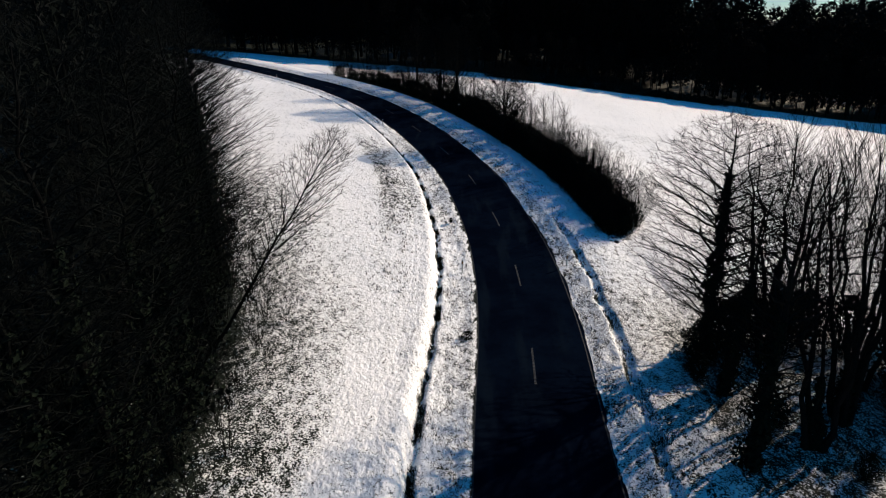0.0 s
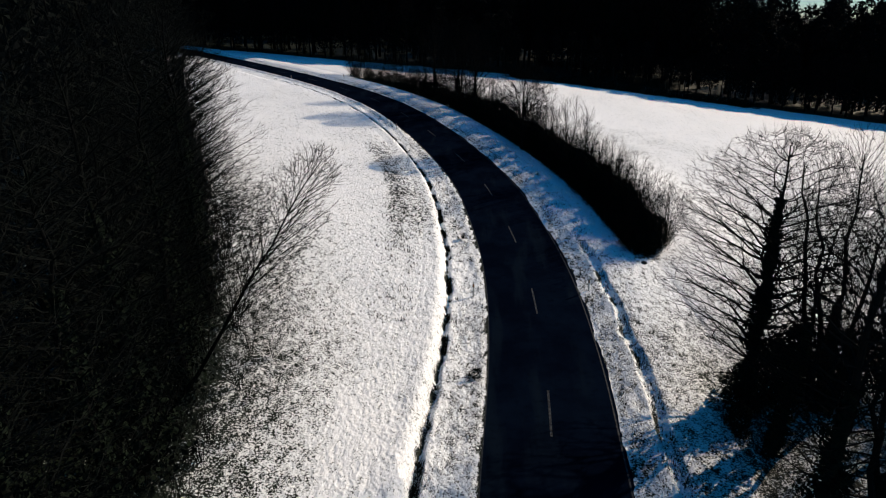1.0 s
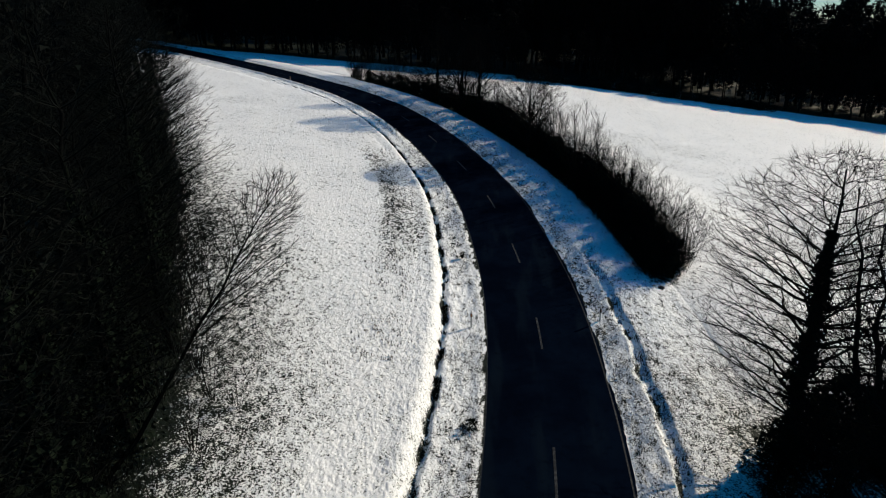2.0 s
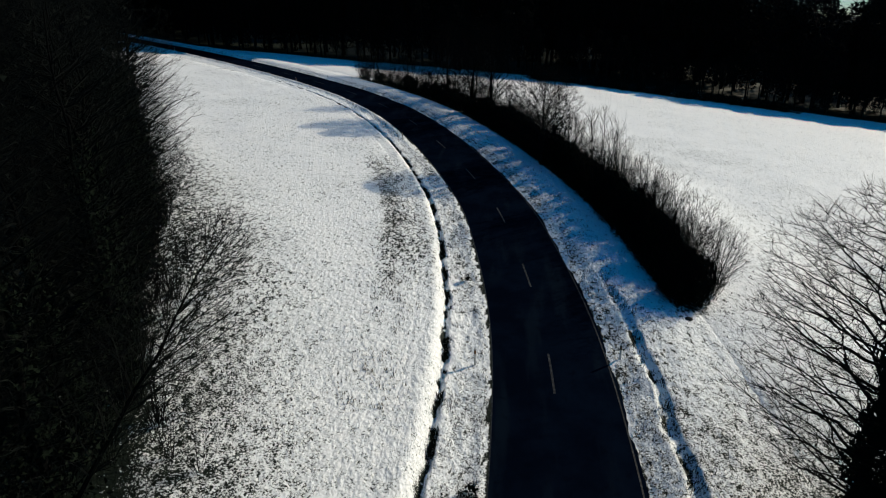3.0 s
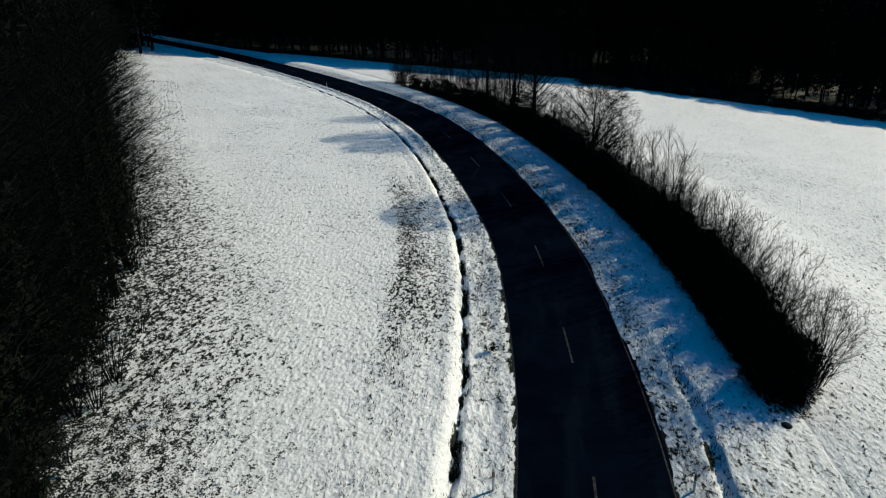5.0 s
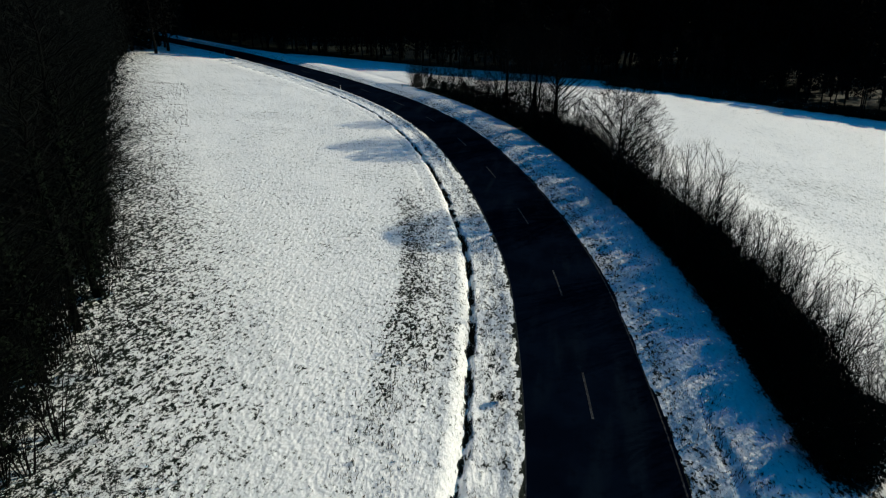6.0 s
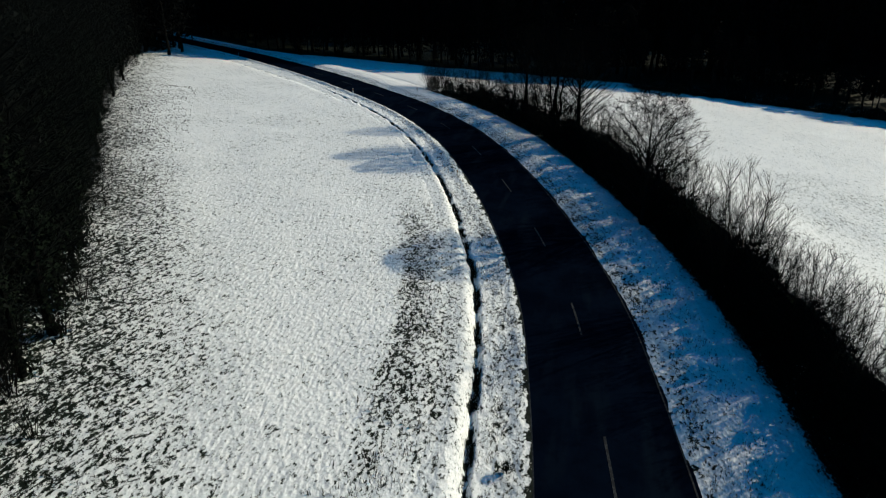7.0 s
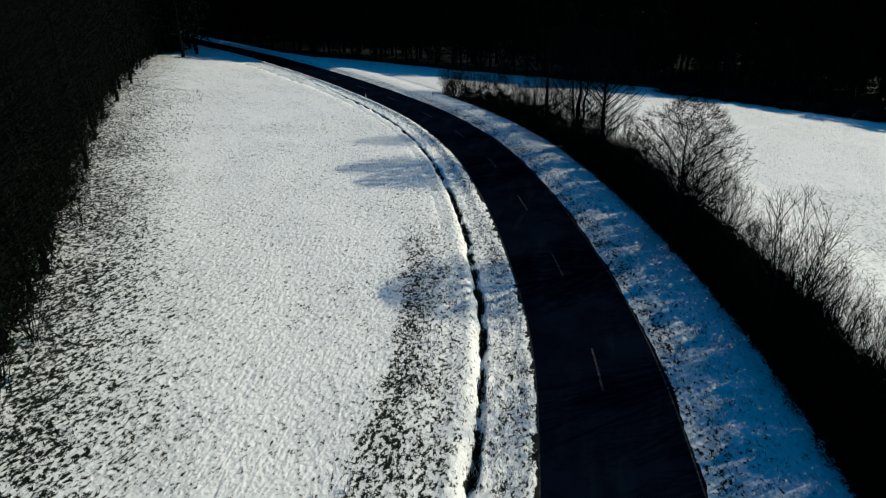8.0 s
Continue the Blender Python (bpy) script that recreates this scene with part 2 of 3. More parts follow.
def bare_share(x, y, off, along):
    """How much grass shows through the snow; it also darkens the woods' floors."""
    b = np.full(x.shape, 0.20)
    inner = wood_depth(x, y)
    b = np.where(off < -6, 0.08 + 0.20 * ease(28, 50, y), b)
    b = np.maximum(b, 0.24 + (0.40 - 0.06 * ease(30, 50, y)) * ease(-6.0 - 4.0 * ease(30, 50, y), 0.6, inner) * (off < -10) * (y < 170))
    weeds = ease(-11.0, -10.3, off) * (0.62 + 0.38 * (1 - ease(-9.8, -8.6, off))) * (1 - ease(-7.2, -6.0, off)) * ease(32, 62, y) * (1 - ease(70, 84, y))
    b = np.maximum(b, 0.24 + 0.34 * weeds)
    verge = ease(-5.8, -4.6, off) * (1 - ease(-3.6, -3.4, off))
    b = np.maximum(b, 0.29 * (np.abs(off) < 6) + 0.12 * verge)
    right = ease(3.2, 3.4, off) * (1 - ease(4.2, 5.2, off))
    b = np.maximum(b, 0.22 + 0.22 * right)
    near_right = ease(4, 6, off) * (1 - ease(22, 30, off)) * (1 - ease(38, 58, y)) * (y > 0)
    b = np.maximum(b, 0.20 + 0.27 * near_right)
    b = np.maximum(b, 0.32 * ease(12, 16, off) * (1 - ease(40, 70, off)) * (y < 110))
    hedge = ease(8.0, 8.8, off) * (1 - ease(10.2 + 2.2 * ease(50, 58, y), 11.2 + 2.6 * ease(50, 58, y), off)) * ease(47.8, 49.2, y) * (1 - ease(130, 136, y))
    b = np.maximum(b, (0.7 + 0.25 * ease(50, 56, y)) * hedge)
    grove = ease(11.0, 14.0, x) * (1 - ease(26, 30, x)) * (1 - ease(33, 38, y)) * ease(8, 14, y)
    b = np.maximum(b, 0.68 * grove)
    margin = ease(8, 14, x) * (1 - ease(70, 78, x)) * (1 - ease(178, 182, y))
    # Far wood floor: shade under the trees put in as dark grass.
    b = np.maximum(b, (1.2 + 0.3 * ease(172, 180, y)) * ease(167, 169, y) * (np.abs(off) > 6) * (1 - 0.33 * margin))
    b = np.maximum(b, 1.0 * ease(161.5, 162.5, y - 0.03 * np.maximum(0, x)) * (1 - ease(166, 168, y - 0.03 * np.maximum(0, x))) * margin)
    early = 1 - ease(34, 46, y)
    # Grass share raised to darken the left wood's floor.
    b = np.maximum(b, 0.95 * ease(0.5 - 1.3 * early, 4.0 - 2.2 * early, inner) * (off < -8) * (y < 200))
    return np.clip(b, 0, 1.5)


def sheet(name, xs, ys, zs, bare, material, quads):
    me = mesh_from(name, np.column_stack([xs, ys, zs]).tolist(), quads, material, True)
    me.attributes.new("bare", "FLOAT", "POINT").data.foreach_set("value", np.asarray(bare, np.float32))
    return new(name, me)


def quads_of(rows, cols):
    k = np.arange(rows * cols).reshape(rows, cols)
    return np.stack([k[:-1, :-1], k[:-1, 1:], k[1:, 1:], k[1:, :-1]], -1).reshape(-1, 4).tolist()


def build_ground():
    gx = np.concatenate([-np.geomspace(2500, 110, 22), np.arange(-105, -48, 2.5), np.arange(-48, 42, 0.6), np.arange(42, 105, 2.5), np.geomspace(110, 2500, 22)])
    gy = np.concatenate([-np.geomspace(2500, 45, 20), np.arange(-40, 10, 3.0), np.arange(10, 118, 0.6), np.arange(118, 200, 1.2), np.arange(201, 330, 4.0), np.geomspace(340, 2800, 20)])
    X, Y = (v.ravel() for v in np.meshgrid(gx, gy))
    at = nearest(X, Y)
    Z = land(X, Y, at)
    Z = Z - 1.2 * ease(-7.3, -6.7, at[0]) * (1 - ease(9.0, 9.6, at[0]))
    lumps = np.array([0.05 * wobble(x, y, 0.9) + 0.10 * wobble(x, y, 5.0, 3) for x, y in zip(X, Y)])
    Z = Z + np.where((np.abs(X) < 110) & (Y > -40) & (Y < 200), lumps, 0)
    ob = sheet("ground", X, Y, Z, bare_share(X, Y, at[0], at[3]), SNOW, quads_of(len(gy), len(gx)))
    return tagged(ob, "meadow under thin patchy snow sloping across the valley", "ground", kind="structure")


def axis_frame(s):
    """Axis points and their right-hand normals at lengths s."""
    x, y = np.interp(s, AXIS_S, AXIS[:, 0]), np.interp(s, AXIS_S, AXIS[:, 1])
    x1, y1 = np.interp(s + 0.8, AXIS_S, AXIS[:, 0]), np.interp(s + 0.8, AXIS_S, AXIS[:, 1])
    x0, y0 = np.interp(s - 0.8, AXIS_S, AXIS[:, 0]), np.interp(s - 0.8, AXIS_S, AXIS[:, 1])
    tx, ty = x1 - x0, y1 - y0
    ln = np.hypot(tx, ty)
    return x, y, ty / ln, -tx / ln


S_END = AXIS_S[-1] - 2
STATIONS = np.concatenate([np.arange(2, 68, 2.0), np.arange(68, 190, 0.3), np.arange(190, S_END, 1.0)])


def strip(name, offs, shape, bare_of, material):
    """A ribbon along the road; shape(d, x, y) lifts it over the road's level."""
    x, y, nx, ny = axis_frame(STATIONS)
    X, Y = x[:, None] + nx[:, None] * offs, y[:, None] + ny[:, None] * offs
    D = np.broadcast_to(offs, X.shape)
    AL = np.broadcast_to(STATIONS[:, None], X.shape)
    at = (D, np.broadcast_to(x[:, None], X.shape), np.broadcast_to(y[:, None], X.shape), AL)
    Z = land(X, Y, at) + shape(D, X, Y)
    return sheet(name, X.ravel(), Y.ravel(), Z.ravel(), bare_of(D, X, Y, AL).ravel(), material, quads_of(*X.shape))


def wob_field(X, Y, size, seed):
    return np.array([wobble(a, b, size, seed) for a, b in zip(X.ravel(), Y.ravel())]).reshape(X.shape)


def ditch_line(Y):
    """How far the ditch's middle lies from the axis; it draws off a little ahead."""
    return -6.0 - 0.55 * ease(78, 100, Y)


def left_shape(D, X, Y):
    wav = 0.16 * wob_field(X, Y, 2.2, 5) + 0.14 * wob_field(X, Y, 0.75, 8)
    d = D + wav - ditch_line(Y) - 6.0
    deep = 1 - ease(122, 130, Y)
    ditch = -0.36 * ease(-6.18, -6.04, d) * (1 - ease(-5.96, -5.66, d)) * deep
    lumps = 0.11 * wob_field(X, Y, 0.42, 1) + 0.06 * wob_field(X, Y, 1.3, 2)
    field = 0.05 * wob_field(X, Y, 0.9, 0) + 0.10 * wob_field(X, Y, 5.0, 3)
    bank = -0.5 * np.clip((-3.6 - D) / 2.3, 0, 1) * ease(-6.55, -6.1, D) * (1 - 0.55 * ease(74, 92, Y))
    ridge = ease(78, 96, Y) * (0.2 * np.exp(-((D + 4.15) / 0.5) ** 2) + 0.16 * ease(-5.75, -5.5, d) * (1 - ease(-4.2, -3.6, D)))
    sunk = 0.015 - 0.05 * (1 - ease(-8.0, -7.8, D))
    rough = (0.07 + lumps) * np.clip(1 - ease(-3.75, -3.45, D + wav), 0, 1) * ease(-7.4, -6.6, D)
    return sunk + bank + ditch + ridge + rough + field * (1 - ease(-7.2, -6.4, D))


def left_bare(D, X, Y, AL):
    wav = 0.16 * wob_field(X, Y, 2.2, 5) + 0.14 * wob_field(X, Y, 0.75, 8)
    d = D + wav - ditch_line(Y) - 6.0
    b = bare_share(X, Y, D, AL)
    gap = 0.2 + 0.8 * ease(-0.25, 0.1, wob_field(X, Y, 1.1, 21))
    b = np.maximum(b, gap * ease(-6.16, -6.08, d) * (1 - ease(-5.96 + 0.22 * ease(78, 96, Y), -5.86 + 0.22 * ease(78, 96, Y), d)) * (1 - ease(122, 130, Y)))
    return np.maximum(b, 0.95 * ease(-3.46, -3.36, D + wav + 0.14 * wob_field(X, Y, 0.7, 31)))


def right_shape(D, X, Y):
    wav = 0.25 * wob_field(X, Y, 3.0, 6) + 0.08 * wob_field(X, Y, 0.7, 9)
    d = D + wav
    furrow = -0.28 * ease(4.75, 4.95, d) * (1 - ease(5.1, 5.6, d)) * (1 - ease(47, 56, Y))
    rise = 0.32 * ease(3.3, 5.2, D) * (1 - ease(6.5, 9.7, D))
    lumps = 0.09 * wob_field(X, Y, 0.45, 11) + 0.06 * wob_field(X, Y, 1.4, 12)
    return np.where(D > 9.9, -0.07, 0) + rise + furrow + (0.07 + lumps) * ease(3.22, 3.55, d)


def right_bare(D, X, Y, AL):
    wav = 0.25 * wob_field(X, Y, 3.0, 6) + 0.08 * wob_field(X, Y, 0.7, 9)
    d = D + wav
    b = bare_share(X, Y, D, AL)
    gap = ease(-0.05, 0.25, wob_field(X, Y, 2.6, 41)) * (1 - ease(47, 56, Y))
    b = np.maximum(b, 0.85 * gap * ease(4.78, 4.9, d) * (1 - ease(5.02, 5.2, d)))
    return np.maximum(b, 0.95 * (1 - ease(3.15, 3.25, d + 0.1 * wob_field(X, Y, 0.7, 33))))


def build_road():
    offs = np.linspace(-3.62, 3.62, 15)
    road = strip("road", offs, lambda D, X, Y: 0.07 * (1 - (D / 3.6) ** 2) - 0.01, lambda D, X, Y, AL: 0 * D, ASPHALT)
    tagged(road, "dark asphalt country road curving through the snow", "road", kind="structure")
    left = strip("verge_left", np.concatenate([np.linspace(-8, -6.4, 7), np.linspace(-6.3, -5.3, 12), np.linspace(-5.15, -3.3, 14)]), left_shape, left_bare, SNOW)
    tagged(left, "snowy grass verge with a narrow dark ditch beside the road", "verge", kind="structure")
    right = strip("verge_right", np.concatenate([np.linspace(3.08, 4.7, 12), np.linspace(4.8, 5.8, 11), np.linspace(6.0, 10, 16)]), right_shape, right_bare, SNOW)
    tagged(right, "snowy grass verge with a shallow furrow beside the road", "verge", kind="structure")
    return road


def road_z(d):
    return 0.07 * (1 - (d / 3.6) ** 2) - 0.01 + 0.006


def stripe(name, road, s0, s1, d, wide, label):
    s = np.arange(s0, s1 + 0.01, max(0.4, (s1 - s0) / 300))
    x, y, nx, ny = axis_frame(s)
    zq = hillside(x, y)
    verts = []
    for e in (d - wide / 2, d + wide / 2):
        verts += list(zip(x + nx * e, y + ny * e, zq + road_z(e)))
    n = len(s)
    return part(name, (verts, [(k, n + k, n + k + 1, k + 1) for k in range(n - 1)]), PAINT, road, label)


ground = build_ground()
road = build_road()


def s_at(y):
    return float(np.interp(y, AXIS[:, 1], AXIS_S))


first = s_at(28.4)
for k in range(-2, 12):
    stripe("lane_dash", road, first + 11.75 * k, first + 11.75 * k + 3.9, -0.1, 0.12, "worn white dash on the middle of the road")
stripe("edge_line", road, 30, S_END - 20, 3.06, 0.08, "thin worn white edge line")
stripe("edge_line", road, 30, S_END - 20, -3.27, 0.07, "thin worn white edge line")


# ---- bare trees ----
def crown_points(seed, n, z0, z1, wide, full=0.42, shell=0.4):
    """Places of the twig ends inside a lumpy dome from z0 up to z1; full tells where it is widest."""
    rng = np.random.default_rng(seed)
    f = rng.beta(1.6, 1.25, n)
    a = rng.uniform(0, 2 * math.pi, n)
    reach = np.where(f < full, np.sqrt(np.clip(1 - ((full - f) / full) ** 2 * 0.8, 0, 1)), np.sqrt(np.clip(1 - ((f - full) / (1 - full)) ** 2, 0, 1)))
    lump = np.array([noise.noise((math.cos(b) * 1.6 + seed, math.sin(b) * 1.6, h * 3.0)) for b, h in zip(a, f)])
    r = wide * reach * (0.92 + 0.34 * lump) * rng.uniform(0, 1, n) ** shell
    return np.column_stack([r * np.cos(a), r * np.sin(a), z0 + (z1 - z0) * f])


def shoots(rnd, out, p, q, thin, tips, tip_len):
    """A last twig from p to q with side shoots."""
    a, b = Vector(p), Vector(q)
    ahead = b - a
    tube(out[1], [a, b], [thin, 0.0], 3)
    way = ahead.normalized()
    for _ in range(tips):
        s = a.lerp(b, rnd.uniform(0.25, 0.95))
        d = (way + fuzz(rnd) * 0.5 + Vector((0, 0, 0.25))).normalized() * tip_len * rnd.uniform(0.45, 1.25)
        tube(out[1], [s, s + d], [thin * 0.8, 0.0], 3)


def fork(rnd, out, p, way, pts, r, thin, tips, tip_len):
    """Branches that part again and again until each twig end is reached."""
    n = len(pts)
    if n <= 2:
        for q in pts:
            shoots(rnd, out, p, q, thin, tips, tip_len)
        return
    d = pts - pts.mean(0)
    s = d @ np.linalg.eigh(d.T @ d)[1][:, -1]
    order = np.argsort(s)
    at = min(n - 1, max(1, int(n * rnd.uniform(0.32, 0.68))))
    for half in (pts[order[:at]], pts[order[at:]]):
        step = (half.mean(0) - p) * rnd.uniform(0.36, 0.5)
        ln = float(np.linalg.norm(step)) + 1e-6
        goal = p + step + np.array([rnd.gauss(0, 0.05), rnd.gauss(0, 0.05), rnd.gauss(0, 0.03)]) * ln
        rr = max(thin, r * (len(half) / n) ** 0.45)
        if rr > 0.018:
            mid = p + step * 0.5 + way * ln * 0.13
            tube(out[0] if rr > 0.03 else out[1], [Vector(p), Vector(mid), Vector(goal)], [min(r, rr * 1.12), rr, rr * 0.92], 5 if rr > 0.05 else 3)
        else:
            tube(out[1], [Vector(p), Vector(goal)], [min(r, rr * 1.1), rr * 0.92], 3)
        fork(rnd, out, goal, step / ln, half, rr * 0.92, thin, tips, tip_len)


def stem(rnd, out, foot, top, r, pts, rise, start, thin, tips, tip_len, wob=0.02, gap=0.8, limb=1.0):
    """A tapered stem from foot to top whose limbs, rising outwards, share out the twig ends."""
    ln = float(np.linalg.norm(top - foot))
    n = max(4, int(ln / 1.3))
    line = [foot + (top - foot) * k / n + np.array([rnd.gauss(0, wob), rnd.gauss(0, wob), 0]) * ln * (0.3 if k else 0) for k in range(n + 1)]
    radii = [r * (1.25 if k == 0 else 1) * (1 - 0.88 * k / n) for k in range(n + 1)]
    tube(out[0], [Vector(p) for p in line], radii, 8 if r > 0.12 else 5)
    tall = float(top[2] - foot[2])
    f = np.clip((pts[:, 2] - foot[2]) / tall, 0, 1)
    off = pts[:, :2] - (foot[:2] + np.outer(f, (top - foot)[:2]))
    low = np.clip((pts[:, 2] - foot[2] - rise * np.hypot(off[:, 0], off[:, 1])) / tall, start, 0.97)
    steps = max(3, int(tall * (1 - start) / gap))
    node = np.floor((low - start) / (0.975 - start) * steps).astype(int)
    turn = rnd.random() * 6.28
    sector = (np.floor((np.arctan2(off[:, 1], off[:, 0]) + math.pi + turn + 2.4 * node) / (2 * math.pi / 3)).astype(int)) % 3
    for k in sorted(set(zip(node.tolist(), sector.tolist()))):
        mine = pts[(node == k[0]) & (sector == k[1])]
        g = (start + (0.975 - start) * (k[0] + rnd.uniform(0.2, 0.8)) / steps) * n
        i = min(int(g), n - 1)
        p = line[i] + (line[i + 1] - line[i]) * (g - i)
        here = radii[i] + (radii[i + 1] - radii[i]) * (g - i)
        rr = max(thin, min(here * 0.62, limb * 0.0082 * len(mine) ** 0.5 * (r / 0.2) ** 0.5))
        to = mine.mean(0) - p
        way = np.array([to[0], to[1], 0.0]) / (np.linalg.norm(to) + 1e-6)
        fork(rnd, out, p, way, mine, rr, thin, tips, tip_len)


def make_tree(name, seed, tall, radius, n, low, wide, label, group, bark=None, lean=(0, 0), stems=1, rise=0.9, start=0.2, full=0.42, tips=3, tip_len=0.5, thin=0.008, category="tree", parts=("trunk", "crown"), fan=0.55, shell=0.4, sprays=(), leader=0.95, limb=1.0):
    """A bare tree or bush: one stem or several, its crown a dome from low up to tall."""
    rnd = random.Random(seed)
    thing = tagged(new(name), label, category, group)
    out = (([], []), ([], []))
    pts = crown_points(seed, n, low, tall, wide, full, shell)
    slant = np.array([lean[0], lean[1]])
    if stems == 1:
        pts[:, :2] += np.outer(pts[:, 2], slant)
        stem(rnd, out, np.array([0, 0, -0.3]), np.array([slant[0] * tall, slant[1] * tall, tall * leader]), radius, pts, rise, start, thin, tips, tip_len, 0.02, 0.8 * limb, limb)
    else:
        a = np.arctan2(pts[:, 1], pts[:, 0]) + math.pi
        r = np.hypot(pts[:, 0], pts[:, 1]) / wide
        inner = max(1, stems // 3)
        which = np.where(r < 0.42, (a / (2 * math.pi) * inner).astype(int) % inner, inner + (a / (2 * math.pi) * (stems - inner)).astype(int) % (stems - inner))
        pts[:, :2] += np.outer(pts[:, 2], slant)
        for k in range(stems):
            mine = pts[which == k]
            if len(mine) < 3:
                continue
            c = mine.mean(0)
            away = c[:2] - slant * c[2]
            high = float(np.percentile(mine[:, 2], 92)) * rnd.uniform(0.9, 1.0)
            foot = np.array([away[0] * 0.16, away[1] * 0.16, -0.2])
            top = np.array([away[0] * fan * 1.9 + slant[0] * high, away[1] * fan * 1.9 + slant[1] * high, high])
            stem(rnd, out, foot, top, radius * rnd.uniform(0.7, 1.1), mine, rise, start, thin, tips, tip_len, 0.03, 0.6, limb)
            if parts[0] == "stem":
                part("stem", out[0], bark or BARK, thing)
                out = (([], []), out[1])
    if sprays:
        add_sprays(rnd, out[1], tall, wide, *sprays)
    if out[0][0]:
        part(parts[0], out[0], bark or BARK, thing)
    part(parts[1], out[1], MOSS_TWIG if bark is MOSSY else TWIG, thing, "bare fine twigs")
    return thing


def make_bush(name, seed, tall, stems, n, label, group, wide=0.55, tips=2, thin=0.0075, thick=0.022, category="shrub", low=0.22, rise=1.3, tip_len=0.34, full=0.55, fan=0.5):
    """A bare bush fanning out from one stool into a rounded head of twigs."""
    return make_tree(name, seed, tall, thick, n, low * tall, wide * tall, label, group, BARK, (0, 0), stems, rise, 0.16, full, tips, tip_len, thin, category, ("stem" if category == "young tree" else "stool", "crown"), fan, 0.5)


def add_sprays(rnd, geo, tall, wide, count, size, low=0.2):
    """Sprays of twigs too fine to tell apart, as slivers scattered through a crown."""
    verts, faces = geo
    for _ in range(count):
        f = rnd.uniform(low, 0.98)
        r = wide * (1 - ((f - low) / (1 - low)) ** 2) ** 0.5 * rnd.random() ** 0.4
        a = rnd.random() * 6.28
        c = Vector((r * math.cos(a), r * math.sin(a), f * tall))
        u, v = fuzz(rnd).normalized() * size * rnd.uniform(0.6, 1.4), fuzz(rnd).normalized() * size * 0.5
        n = len(verts)
        verts.extend([tuple(c - v), tuple(c + v), tuple(c + u * 1.6)])
        faces.append((n, n + 1, n + 2))


def make_ivy(tree, seed, tall, radius, lean=(0, 0), count=1500):
    rnd = random.Random(seed)
    geo = ([], [])
    for _ in range(count):
        h = tall * rnd.random() ** 1.1
        a, r = rnd.random() * 6.28, radius * (1.15 - 0.85 * (h / tall) ** 1.6) * rnd.uniform(0.5, 1.25)
        r *= 0.75 + 0.9 * noise.noise((math.cos(a), math.sin(a) + seed, h * 0.7)) + 0.5 * noise.noise((h * 2.1, a, seed))
        c = Vector((lean[0] * h + r * math.cos(a), lean[1] * h + r * math.sin(a), h))
        out = Vector((math.cos(a), math.sin(a), rnd.uniform(-0.3, 0.6))) + fuzz(rnd) * 0.35
        out.normalize()
        u = out.orthogonal().normalized()
        u.rotate(Matrix.Rotation(rnd.random() * 6.28, 3, out))
        v = out.cross(u)
        s = rnd.uniform(0.07, 0.13)
        n = len(geo[0])
        geo[0].extend([tuple(c - u * s), tuple(c + v * s * 0.8 + out * 0.02), tuple(c + u * s * 1.1), tuple(c - v * s * 0.8 + out * 0.02)])
        geo[1].extend([(n, n + 1, n + 2), (n, n + 2, n + 3)])
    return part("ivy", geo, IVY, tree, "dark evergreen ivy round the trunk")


def stand(ob, x, y, turn=0.0, size=1.0, sink=0.0):
    ob.matrix_basis = pose(x, y, height(x, y) - sink, 0, 0, turn) @ Matrix.Scale(size, 4)
    return ob


def another(ob, x, y, turn, size, wide=1.0):
    m = pose(x, y, height(x, y), 0, 0, turn) @ Matrix.Diagonal((size * wide, size * wide, size, 1))
    sc = ob.scale.copy()
    ob.scale = (1, 1, 1)
    made = copy_thing(ob, m)
    ob.scale = sc
    return made


# the grove beside the right verge
GROVE = "grove beside the road"
for k, (x, y, tall, radius, lean, ivy, stems, n, wide) in enumerate([
        (13.5, 22.2, 14.0, 0.26, (0.03, 0.03), 7.0, 1, 1100, 4.8), (15.3, 31.8, 13.6, 0.24, (-0.02, 0.0), 10.5, 1, 2500, 5.2), (17.0, 23.6, 14.5, 0.16, (0.08, 0.04), 3.5, 4, 700, 4.4),
        (19.6, 25.6, 15.0, 0.16, (0.08, 0.03), 3.5, 4, 520, 4.2), (18.6, 31.0, 14.0, 0.18, (0.05, 0.03), 6.0, 5, 950, 5.0), (22.5, 29.0, 14.5, 0.16, (0.04, 0.0), 0, 5, 650, 4.4), (14.6, 27.4, 12.0, 0.15, (-0.05, 0.05), 6.5, 1, 600, 3.8)]):
    t = make_tree("grove_tree", 40 + k, tall, radius, n, 2.6 if stems == 1 else 4.0, wide, "tall bare dark tree with ivy round its trunk" if ivy else "tall slender bare tree with several stems", GROVE, BARK, lean, stems,
                  rise=0.5 if stems == 1 else 2.2, start=0.16 if stems == 1 else 0.3, tips=3, tip_len=0.6, thin=0.0085, full=0.45, fan=0.5, limb=1.0 if stems == 1 else 0.7)
    if ivy:
        make_ivy(t, 70 + k, ivy, radius * 2.4, lean, int(330 * ivy))
    stand(t, x, y, 40 * k)


